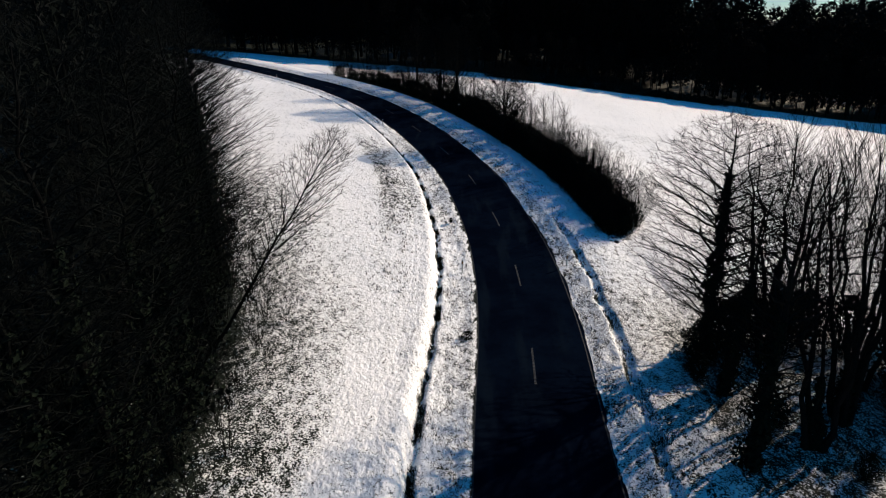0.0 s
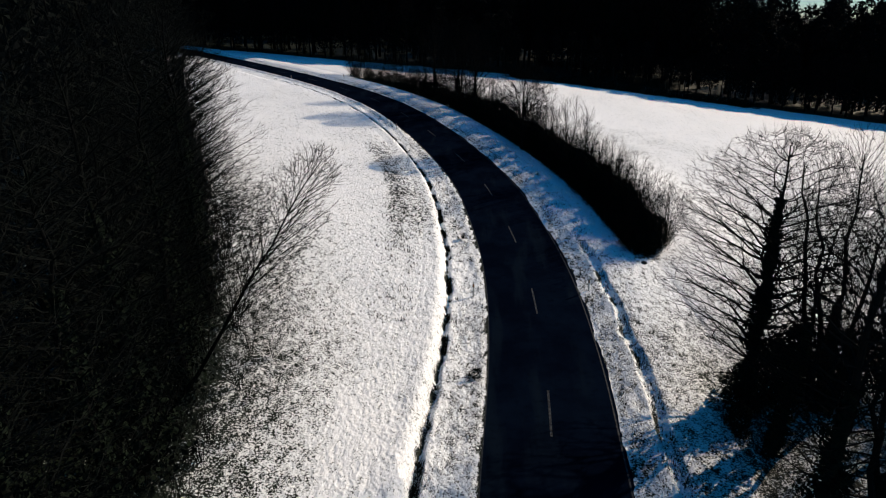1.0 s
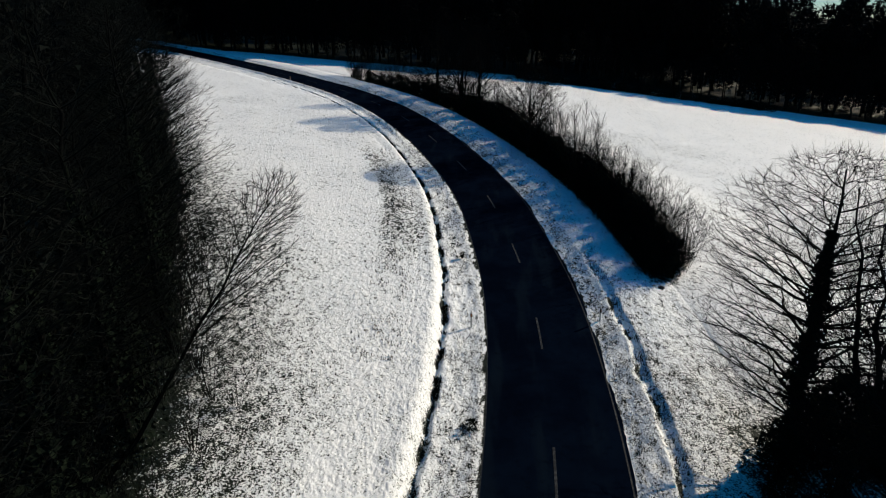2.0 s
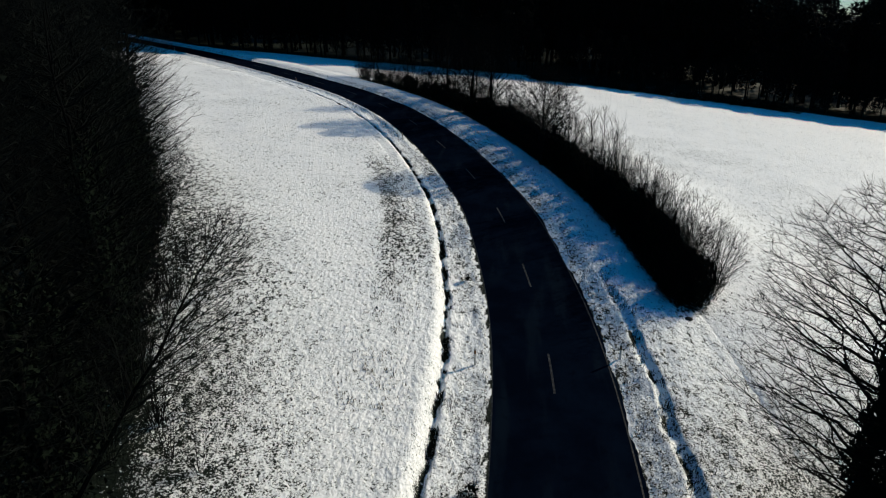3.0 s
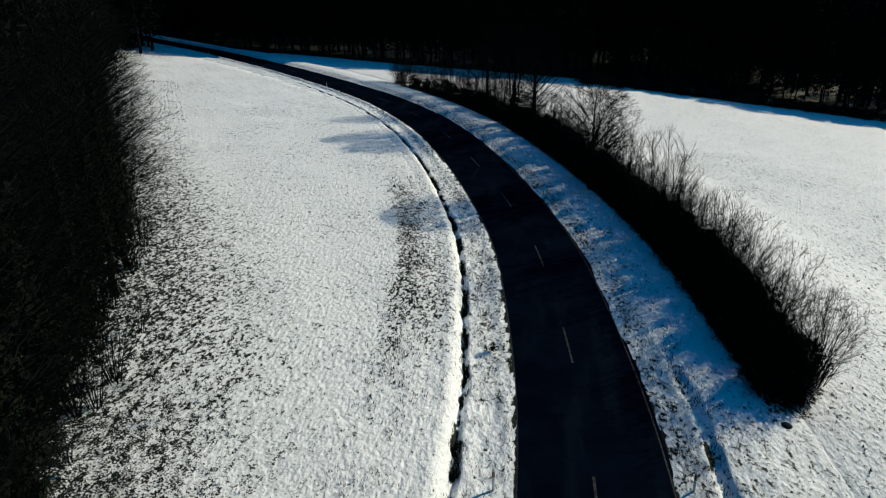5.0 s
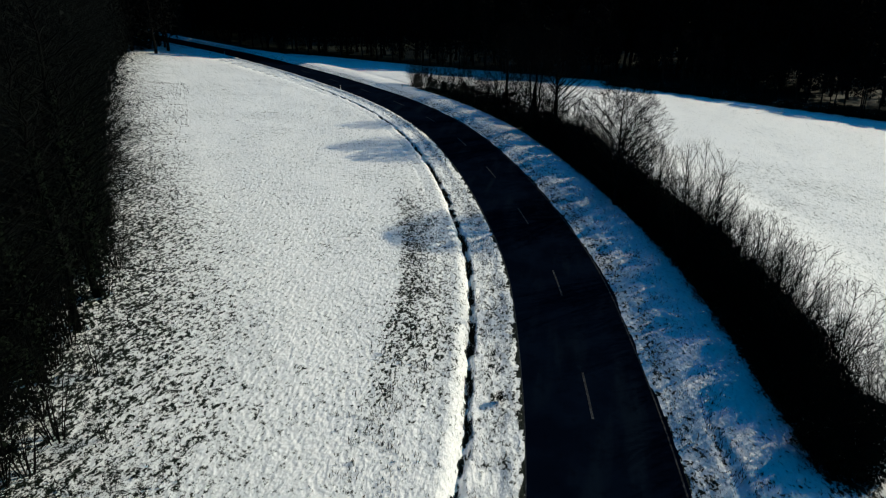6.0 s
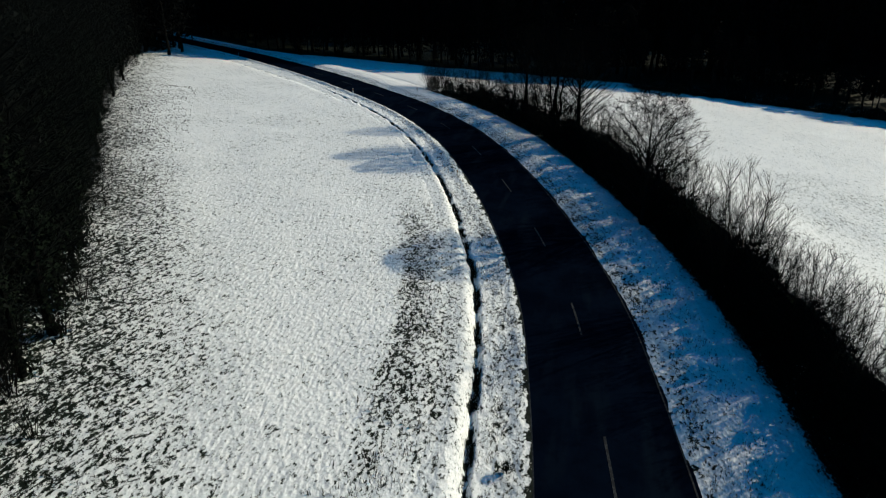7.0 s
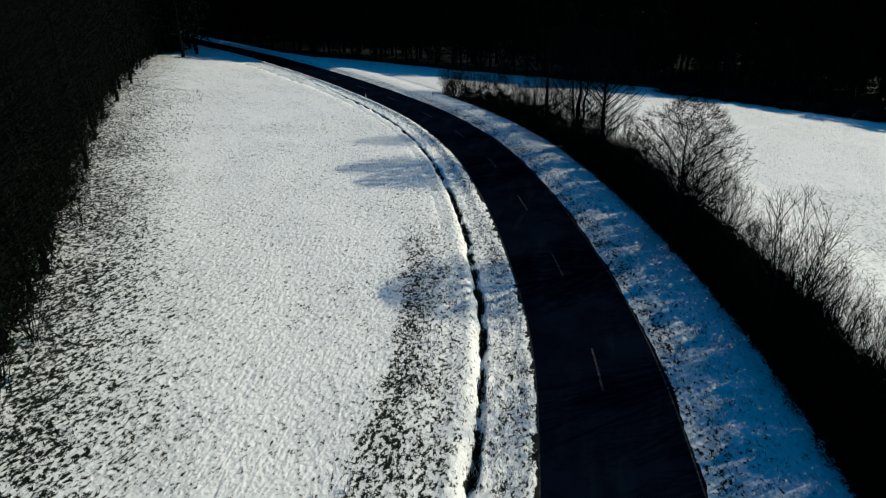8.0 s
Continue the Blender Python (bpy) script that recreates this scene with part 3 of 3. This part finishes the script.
def make_evergreen(seed, tall, label, group, name="evergreen_bush", leaf=0.095, count=2600, wide=0.52, heart=0.6):
    """A dense dark bush of leaves over a few stems."""
    rnd = random.Random(seed)
    bush = tagged(new(name), label, "shrub", group)
    leaves, twigs = ([], []), ([], [])
    for k in range(9):
        a = 2.4 * k
        way = Vector((math.cos(a) * 0.5, math.sin(a) * 0.5, 1)).normalized()
        tube(twigs, [Vector((0, 0, -0.1)), way * tall * 0.5, way * tall * 0.8 + fuzz(rnd) * 0.15], [0.04, 0.03, 0.0], 4)
    for k in range(count):
        a, h = rnd.random() * 6.28, rnd.random()
        edge = tall * wide * (1 - (abs(h - 0.4) / 0.65) ** 2.2) * (0.7 + 0.6 * noise.noise((math.cos(a) * 1.7, math.sin(a) * 1.7, h * 3 + seed)) + 0.4 * noise.noise((math.cos(a) * 4, math.sin(a) * 4, h * 8 + seed)))
        n, geo = len(leaves[0]), leaves
        if k < count * heart:
            r = 0.86 * edge * rnd.random() ** 0.35
            c = Vector((r * math.cos(a), r * math.sin(a), tall * h * 0.92))
            u = fuzz(rnd).normalized()
            v = u.orthogonal().normalized()
            z = rnd.uniform(0.65, 1.35) * leaf
            leaves[0].extend([tuple(c - u * z), tuple(c + v * z * 0.7), tuple(c + u * z), tuple(c - v * z * 0.7 + u.cross(v) * 0.03)])
            leaves[1].extend([(n, n + 1, n + 2), (n, n + 2, n + 3)])
        else:
            r = edge * (0.6 + 0.45 * rnd.random())
            c = Vector((r * math.cos(a), r * math.sin(a), tall * h))
            u = (Vector((math.cos(a), math.sin(a), 0.7)) + fuzz(rnd) * 0.55).normalized() * rnd.uniform(2.2, 5.0) * leaf
            v = u.orthogonal().normalized() * leaf * 0.14
            n = len(twigs[0])
            twigs[0].extend([tuple(c - v), tuple(c + v), tuple(c + u)])
            twigs[1].append((n, n + 1, n + 2))
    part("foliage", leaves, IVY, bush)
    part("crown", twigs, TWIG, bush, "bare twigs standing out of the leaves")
    return bush


# Extra grove trees, mostly unseen to the right, added to shade the ground.
for x, y, k in ((24.5, 22.0, 3), (27.5, 27.5, 2), (23.0, 17.5, 2), (31.0, 24.0, 3), (33.0, 32.0, 5), (30.0, 36.0, 4), (36.5, 40.0, 2), (28.5, 33.0, 4), (38.0, 33.0, 3)):
    src = [o for o in scene.objects if o.name.startswith("grove_tree") and not o.parent][k]
    copy_thing(src, pose(x, y, height(x, y), 0, 0, 130 + 60 * k))

rnd = random.Random(3)
greens = [make_evergreen(80 + k, 3.6, "dense dark evergreen bush under the roadside trees", GROVE) for k in range(3)]
# The last entries are added to shade the grove; the two largest are unseen.
for k, (x, y, size) in enumerate([(14.6, 30.6, 0.8), (16.4, 31.6, 1.0), (18.0, 33.0, 1.05), (20.0, 32.5, 1.1), (22.0, 33.5, 1.05), (24.5, 33.5, 1.1), (13.6, 28.8, 0.5), (24.8, 28.4, 1.8), (27.2, 30.5, 2.0), (20.5, 26.8, 0.55), (23.6, 25.4, 0.8), (18.2, 21.6, 0.42), (22.0, 21.0, 0.7), (16.2, 25.0, 0.4)]):
    if k < 3:
        greens[k].matrix_basis = pose(x, y, height(x, y), 0, 0, 50 * k) @ Matrix.Scale(size, 4)
    else:
        copy_thing(greens[k % 3], pose(x, y, height(x, y), 0, 0, 77 * k) @ Matrix.Scale(size / greens[k % 3].scale[0], 4))

# the hedge along the right side of the road
HEDGE = "hedge along the road"
bushes = [make_bush("hedge_bush", 100 + k, 3.7 + 0.25 * k, 12, 260, "dense dark bare bush in the roadside hedge", HEDGE, 0.5) for k in range(5)]
brambles = [make_evergreen(120 + k, 1.7, "low tangled dark bramble at the foot of the hedge", HEDGE, "bramble", 0.06, 1700, 0.8, 0.4) for k in range(2)]
thickets = [make_evergreen(130 + k, 3.4, "dense dark leafy thicket in the heart of the hedge", HEDGE, "hedge_thicket", 0.095, 2100, 0.58, 0.58) for k in range(3)]
saplings = [make_bush("sapling_clump", 140 + k, 6.6, 7, 430, "tall thin bare sapling clump standing in the hedge", HEDGE, 0.36, 2, 0.0075, 0.05, "young tree", 0.3, 2.0, 0.5, 0.6, 0.55) for k in range(3)]


def along_axis(y, d):
    s = s_at(y)
    x, yy, nx, ny = axis_frame(np.array([s]))
    return float(x[0] + nx[0] * d), float(yy[0] + ny[0] * d)


rnd = random.Random(5)
used = set()


def plant(ob, x, y, turn, size, wide=1.0):
    if ob.name in used:
        return another(ob, x, y, turn, size, wide)
    used.add(ob.name)
    ob.matrix_basis = pose(x, y, height(x, y), 0, 0, turn) @ Matrix.Diagonal((size * wide, size * wide, size, 1))
    return ob


for k, (d, yy) in enumerate([(9.1, 49.3), (10.2, 49.0), (9.6, 49.9), (10.8, 49.8), (8.7, 50.2)]):
    x1, y1 = along_axis(yy, d)
    plant(bushes[k % 5], x1, y1, 70 * k, 0.72 - 0.06 * (k % 2), 1.1)
    plant(thickets[k % 3], x1, y1, 50 * k, 0.52, 1.1)
y = 50.6
while y < 128:
    x1, y1 = along_axis(y + rnd.uniform(-0.6, 0.6), 10.45 + rnd.uniform(-0.4, 0.4))
    if y < 127:
        plant(rnd.choice(thickets), x1, y1, rnd.uniform(0, 360), rnd.uniform(0.82, 1.12) * (0.8 if y < 52.5 else 0.9 if y < 60 else 1 if y < 98 else 0.62), 1.05)
    if y < 118:
        x1, y1 = along_axis(y + 0.75, 11.5 + rnd.uniform(-0.3, 0.3))
        plant(rnd.choice(thickets), x1, y1, rnd.uniform(0, 360), rnd.uniform(0.55, 0.8) * (0.8 if y < 54 else 1.0), 1.25)
    for d in (9.9, 11.3, 12.3) if y < 86 else (9.8, 11.0, 12.0):
        x1, y1 = along_axis(y + rnd.uniform(-0.8, 0.8), d + rnd.uniform(-0.5, 0.5))
        plant(rnd.choice(bushes), x1, y1, rnd.uniform(0, 360), rnd.uniform(0.75, 1.32) * (0.8 if d < 11 else 1 if d < 12 else 0.85) * (1 if y < 97 else 1.25))
    x1, y1 = along_axis(y, 8.95 + rnd.uniform(-0.3, 0.3))
    if y < 126:
        plant(rnd.choice(brambles), x1, y1, rnd.uniform(0, 360), rnd.uniform(0.7, 1.1))
    y += 1.5 if y < 84 else 1.7
for x1, y1, size in [(11.8, 69.0, 1.35), (13.4, 70.4, 1.0), (14.8, 63.6, 0.95), (15.8, 62.6, 0.75), (15.2, 56.4, 0.85), (13.4, 66.5, 0.9), (11.4, 83.0, 0.8), (9.0, 86.5, 0.85), (5.4, 93.0, 0.8), (4.2, 97.5, 0.9), (0.6, 102.0, 0.8), (-3.0, 107.5, 0.9), (-6.8, 113.0, 0.8), (-9.0, 117.0, 0.7), (-14.0, 123.0, 0.6)]:
    plant(rnd.choice(saplings), x1, y1, rnd.uniform(0, 360), size)

for k, (x1, y1, tall, radius, low, wide, n, stems) in enumerate([(7.7, 80.2, 10.8, 0.21, 1.4, 4.4, 2300, 1), (2.0, 101.0, 13.0, 0.26, 3.0, 4.0, 1500, 1), (-0.7, 104.5, 13.4, 0.2, 3.0, 4.2, 1500, 3),
                                                           (-5.0, 113.5, 12.2, 0.28, 2.0, 4.2, 1000, 1), (8.4, 83.6, 8.8, 0.11, 1.4, 3.2, 900, 3)]):
    t = make_tree("hedgerow_tree", 200 + k, tall, radius, n, low, wide, "round-crowned bare tree rising from the hedge" if k in (0, 4) else "upright bare tree rising from the hedge", HEDGE, BARK, (0, 0), stems,
                  rise=0.95 if k == 0 else 0.9, start=0.15 if k == 0 else 0.2, leader=0.8 if k == 0 else 0.9, limb=1.45 if k == 0 else 1.0, tips=5 if k == 0 else 3, tip_len=0.5, thin=0.0095 if k in (0, 4) else 0.016, full=0.48, shell=0.36)
    if k in (1, 2, 3):
        make_ivy(t, 230 + k, 5.5, 0.45, (0, 0), 600)
    stand(t, x1, y1, 70 * k)

# the wood along the left side of the field
WOOD = "wood beside the field"
wood_trees = [make_tree("wood_tree", 300 + k, 16.5, 0.19, 1050, 1.6, 4.3, "tall bare mossy tree at the wood's edge", WOOD, MOSSY, rise=0.55, start=0.1, tips=3, tip_len=0.6, thin=0.0085, full=0.4) for k in range(4)]
deep_trees = [make_tree("deep_wood_tree", 330 + k, 17.0, 0.2, 140, 2.5, 4.2, "tall bare tree deep in the dark wood", WOOD, MOSSY, rise=0.6, start=0.14, tips=3, tip_len=1.3, thin=0.024, full=0.45, sprays=(500, 0.22, 0.1)) for k in range(3)]
for k, t in enumerate(wood_trees):
    make_ivy(t, 360 + k, 10.5, 0.9, (0, 0), 1000)
dark_bushes = [make_evergreen(370 + k, 5.5, "dense dark evergreen bush inside the wood", WOOD, "understorey_bush", 0.14, 1300, 0.45) for k in range(3)]
edge_bushes = [make_bush("edge_bush", 350 + k, 3.2, 10, 170, "bare twiggy bush at the wood's edge", WOOD, 0.5) for k in range(3)]
rnd = random.Random(11)
y = -4.0
while y < 150:
    ex = float(np.interp(y, EDGE[:, 1], EDGE[:, 0]))
    step = 3.0 if y < 70 else 4.2
    plant(rnd.choice(wood_trees if y < 100 else deep_trees), ex - (3.0 if y < 46 else 1.5) + rnd.uniform(-1.0, 0.8), y + rnd.uniform(-0.8, 0.8), rnd.uniform(0, 360), rnd.uniform(0.8, 1.1))
    for r in range(1, 3 if y < 60 else 2):
        plant(rnd.choice(deep_trees), ex - 3.0 - 3.8 * r + rnd.uniform(-1.3, 1.3), y + rnd.uniform(-1.4, 1.4), rnd.uniform(0, 360), rnd.uniform(0.85, 1.2))
    for d in (3.6, 7.4):
        plant(rnd.choice(dark_bushes), ex - d + rnd.uniform(-0.9, 0.9), y + rnd.uniform(-1.0, 1.0), rnd.uniform(0, 360), rnd.uniform(0.6, 1.15))
    tallish = 1.35 if 33 < y < 80 else 1.0
    for d in (1.3, 2.0, 2.9) if 33 < y < 80 else (0.8, 2.6):
        plant(rnd.choice(edge_bushes), ex - d + rnd.uniform(-0.8, 0.8), y + rnd.uniform(-1.2, 1.2), rnd.uniform(0, 360), rnd.uniform(0.6, 1.1) * tallish, 0.9)
    if y < 46:
        for d in (-0.9,):
            plant(rnd.choice(edge_bushes), ex - d + rnd.uniform(-0.6, 0.6), y + rnd.uniform(-1.4, 1.4), rnd.uniform(0, 360), rnd.uniform(0.3, 0.65))
    y += step

# the sapling that leans out over the field
leaning = make_tree("leaning_tree", 391, 11.6, 0.11, 620, 4.6, 2.3, "slim bare tree leaning far out over the snowy field", WOOD, MOSSY, (0.64, 0.16), rise=1.1, start=0.36, tips=3, tip_len=0.5, thin=0.0085, full=0.5)
stand(leaning, -12.1, 26.2)

# the far wood across the valley
FAR = "far wood across the field"
far_trees = [make_tree("far_tree", 400 + k, 21.0, 0.3, 70, 4.0, 4.6, "tall dark tree at the edge of the far wood", FAR, BARK, rise=0.6, start=0.2, tips=4, tip_len=2.0, thin=0.05, full=0.45, sprays=(900, 0.6, 0.2)) for k in range(3)]
slender_trees = [make_tree("slender_tree", 410 + k, 12.0, 0.17, 90, 5.5, 2.2, "slender dark tree along the far field's margin", FAR, BARK, rise=0.8, start=0.42, tips=3, tip_len=0.9, thin=0.03, full=0.5, sprays=(160, 0.4, 0.45)) for k in range(2)]
rnd = random.Random(17)
def far_edge(x):
    """Where the far wood begins."""
    return 168 + 0.03 * max(0, x) + 0.75 * max(0, -66 - x)


x = -104.0
while x < 210:
    gap = 10 < x < 72
    for r, dy in enumerate((0, 9, 16, 21, 27) if gap else (0, 6, 13)):
        yy = far_edge(x) + dy + rnd.uniform(-1.8, 1.8)
        if float(nearest(np.array([x]), np.array([yy]))[0][0]) > 9:
            if gap and r == 0:
                for _ in range(2):
                    plant(rnd.choice(slender_trees), x + rnd.uniform(-2.0, 2.0), yy, rnd.uniform(0, 360), rnd.uniform(0.7, 1.05))
            else:
                plant(rnd.choice(far_trees), x + rnd.uniform(-1.6, 1.6), yy, rnd.uniform(0, 360), (rnd.uniform(0.62, 0.8), rnd.uniform(0.82, 1.0) * (0.55 if gap else 1), rnd.uniform(1.0, 1.25), rnd.uniform(1.1, 1.3), rnd.uniform(1.1, 1.3))[r] * (1 + 0.0008 * max(0, x)))
    x += 4.2

for k in range(40):
    x1 = 12 + 1.6 * k + rnd.uniform(-0.4, 0.4)
    plant(rnd.choice(brambles), x1, far_edge(x1) - 4.6 - 1.8 * (k % 2) + rnd.uniform(-0.6, 0.6), rnd.uniform(0, 360), rnd.uniform(0.8, 1.3), 1.6)


for k in range(34):
    x1, y1 = along_axis(160 + 1.3 * k, -6.5 - rnd.uniform(0, 9) - 2 * (k % 4))
    if x1 < -84:
        plant(rnd.choice(far_trees), x1, y1, rnd.uniform(0, 360), rnd.uniform(0.75, 1.05))
for k in range(14):
    plant(rnd.choice(dark_bushes), -89 - rnd.uniform(0, 12), 144 + 1.5 * k, rnd.uniform(0, 360), rnd.uniform(0.6, 1.0))


for k in range(46):
    x1 = -70 + 4.1 * k + rnd.uniform(-1.5, 1.5)
    plant(rnd.choice(dark_bushes), x1, (177 if not 8 < x1 < 74 else 192) + rnd.uniform(-3, 5) + 0.03 * max(0, x1), rnd.uniform(0, 360), rnd.uniform(0.55, 0.95))


def build_hill_wood():
    """The wood on the rise behind, too deep to tell its trees apart."""
    rnd = random.Random(23)
    geo = ([], [])
    spots = []
    for _ in range(400):
        x, y = rnd.uniform(-190, 280), rnd.uniform(197, 300)
        spots.append((x, y))
    for _ in range(110):
        spots.append((rnd.uniform(-150, -95), rnd.uniform(120, 260)))
    for x, y in spots:
        if abs(float(nearest(np.array([x]), np.array([y]))[0][0])) > 7:
            tall, z = rnd.uniform(17, 24) * (1 - 0.1 * min(1, max(0, (x - 10) / 60))), height(x, y)
            tube(geo, [Vector((x, y, z - 0.3)), Vector((x + rnd.gauss(0, 0.3), y, z + tall * 0.6)), Vector((x + rnd.gauss(0, 0.5), y, z + tall))], [0.3, 0.2, 0.0], 4)
            for k in range(11):
                f, a = rnd.uniform(0.25, 0.9), rnd.random() * 6.28
                reach = tall * (0.24 * (1 - f) ** 0.5 + 0.08)
                base = Vector((x, y, z + tall * f))
                tube(geo, [base, base + Vector((math.cos(a) * reach, math.sin(a) * reach, reach * 0.9))], [0.11, 0.0], 3)
            first_new = len(geo[0])
            add_sprays(rnd, geo, tall, 4.8, 330, 0.95, 0.08)
            geo[0][first_new:] = [(px + x, py + y, pz + z) for px, py, pz in geo[0][first_new:]]
    ob = new("hill_wood", mesh_from("hill_wood", geo[0], geo[1], BARK))
    return tagged(ob, "dark leafless woodland covering the rise behind the fields", "woodland", kind="stuff")


build_hill_wood()


# ---- roadside posts and small things ----
def make_post():
    post = tagged(new("delineator_post"), "slim white roadside marker post with a black band", "roadside post", "marker posts along the road")
    body = ([], [])
    tube(body, [Vector((0, 0, -0.2)), Vector((0, 0, 0.7)), Vector((0, 0, 0.98)), Vector((0.0, 0.03, 1.03))], [0.06, 0.058, 0.055, 0.03], 6)
    part("body", body, PLASTIC, post)
    band = ([], [])
    tube(band, [Vector((0, 0, 0.68)), Vector((0, 0, 0.92))], [0.063, 0.060], 6)
    part("band", band, BLACK, post, "black band")
    eye = ([], [])
    box(eye, (0, -0.062, 0.8), (0.04, 0.012, 0.16))
    part("reflector", eye, GLASS, post, "small reflector")
    return post


post = make_post()
stand(post, 9.4, 43.4, 10)
for x1, y1, turn in ((1.4, 42.5, 0), (-33.6, 124.6, 50), (-24.3, 129.3, 50), (-72.2, 156.2, 60), (-9.0, 88.3, 30)):
    another(post, x1, y1, turn, 1.0)


weed = make_bush("dead_shrub", 501, 1.3, 7, 60, "small dark dead shrub standing in the snowy verge", "roadside weeds", 0.4, 2, 0.009, 0.016)
stand(weed, 10.2, 23.3)
tussock = make_evergreen(510, 0.9, "dark tussock of dead grass in the snowy verge", "roadside weeds", "tussock", 0.06, 420, 0.8, 0.5)
stand(tussock, 1.5, 33.2, 0, 1.0, 0.35)
another(tussock, 0.6, 52.5, 80, 0.55)


def make_boulder(x, y):
    bm = bmesh.new()
    bmesh.ops.create_icosphere(bm, subdivisions=3, radius=0.26)
    for v in bm.verts:
        n = noise.noise(v.co * 3.5) * 0.14
        v.co = v.co * (1 + n)
        v.co.z *= 0.7
    me = bpy.data.meshes.new("boulder")
    bm.to_mesh(me)
    bm.free()
    me.materials.append(STONE)
    ob = tagged(new("boulder", me), "small dark boulder in the snow at the hedge's end", "stone")
    ob.location = (x, y, height(x, y) + 0.08)
    return ob


make_boulder(14.4, 47.9)


def build_tufts():
    """Dead grass poking out of the snow, thickest on the verges and in the weedy strip."""
    rnd = random.Random(31)
    verts, faces = [], []
    xs, ys = [], []
    for _ in range(26000):
        y = rnd.uniform(20, 118)
        s = s_at(y)
        kind = rnd.random()
        d = rnd.uniform(-5.6, -3.6) if kind < 0.3 else rnd.gauss(3.7, 0.12) if kind < 0.36 else rnd.uniform(3.6, 6.5) if kind < 0.6 else -rnd.gauss(9.3, 0.9) if kind < 0.75 else rnd.gauss(-5.85, 0.12)
        if kind >= 0.6 and kind < 0.75 and not 36 < y < 82:
            continue
        xs.append((s, d))
    s, d = np.array([v[0] for v in xs]), np.array([v[1] for v in xs])
    x, y, nx, ny = axis_frame(s)
    X, Y = x + nx * d, y + ny * d
    Z = land(X, Y, (d, x, y, s)) - 0.5 * np.clip((-3.6 - d) / 2.3, 0, 1) * ease(-7.4, -6.15, d) * (1 - 0.55 * ease(74, 92, Y)) + 0.32 * ease(3.3, 5.2, d) * (1 - ease(6.5, 9.7, d))
    for px, py, pz in zip(X, Y, Z):
        if wobble(px, py, 1.6, 77) < -0.05:
            continue
        for _ in range(3):
            a, h, w = rnd.random() * 6.28, rnd.uniform(0.08, 0.24), rnd.uniform(0.012, 0.03)
            ox, oy = px + rnd.gauss(0, 0.06), py + rnd.gauss(0, 0.06)
            lx, ly = math.cos(a), math.sin(a)
            tip = rnd.uniform(0.05, 0.16)
            n = len(verts)
            verts += [(ox - ly * w, oy + lx * w, pz - 0.05), (ox + ly * w, oy - lx * w, pz - 0.05), (ox + lx * tip, oy + ly * tip, pz + h)]
            faces.append((n, n + 1, n + 2))
    rows_x, rows_y = [], []
    while len(rows_x) < 42000:
        u, v = rnd.uniform(0, 150), rnd.uniform(0, 62)
        v = round(v / 0.5) * 0.5 + rnd.gauss(0, 0.11)
        x, y = 4.0 - 0.53 * u - 0.85 * v, 20 + 0.85 * u - 0.53 * v
        if 34 < y < 118:
            rows_x.append(x)
            rows_y.append(y)
    for _ in range(3500):
        rows_x.append(rnd.uniform(9, 46))
        rows_y.append(34 + 42 * rnd.random() ** 1.5)
    X, Y = np.array(rows_x), np.array(rows_y)
    at = nearest(X, Y)
    share = bare_share(X, Y, at[0], at[3])
    Z = land(X, Y, at)
    for px, py, pz, off, b in zip(X, Y, Z, at[0], share):
        if -8.2 < off < 10.3 or off < -70 or b > 0.8 or rnd.random() > 0.25 + b + 0.8 * wobble(px, py, 2.5, 61):
            continue
        lift = 0.05 * wobble(px, py, 0.9) + 0.10 * wobble(px, py, 5.0, 3)
        for _ in range(2):
            a, h, w = rnd.random() * 6.28, rnd.uniform(0.05, 0.15), rnd.uniform(0.03, 0.075)
            ox, oy = px + rnd.gauss(0, 0.05), py + rnd.gauss(0, 0.05)
            lx, ly = math.cos(a), math.sin(a)
            n = len(verts)
            verts += [(ox - ly * w, oy + lx * w, pz + lift - 0.06), (ox + ly * w, oy - lx * w, pz + lift - 0.06), (ox + lx * 0.06, oy + ly * 0.06, pz + lift + h)]
            faces.append((n, n + 1, n + 2))
    ob = new("grass_tufts", mesh_from("grass_tufts", verts, faces, BLADE))
    return tagged(ob, "dead grass blades poking through the snow", "grass", kind="stuff")


build_tufts()
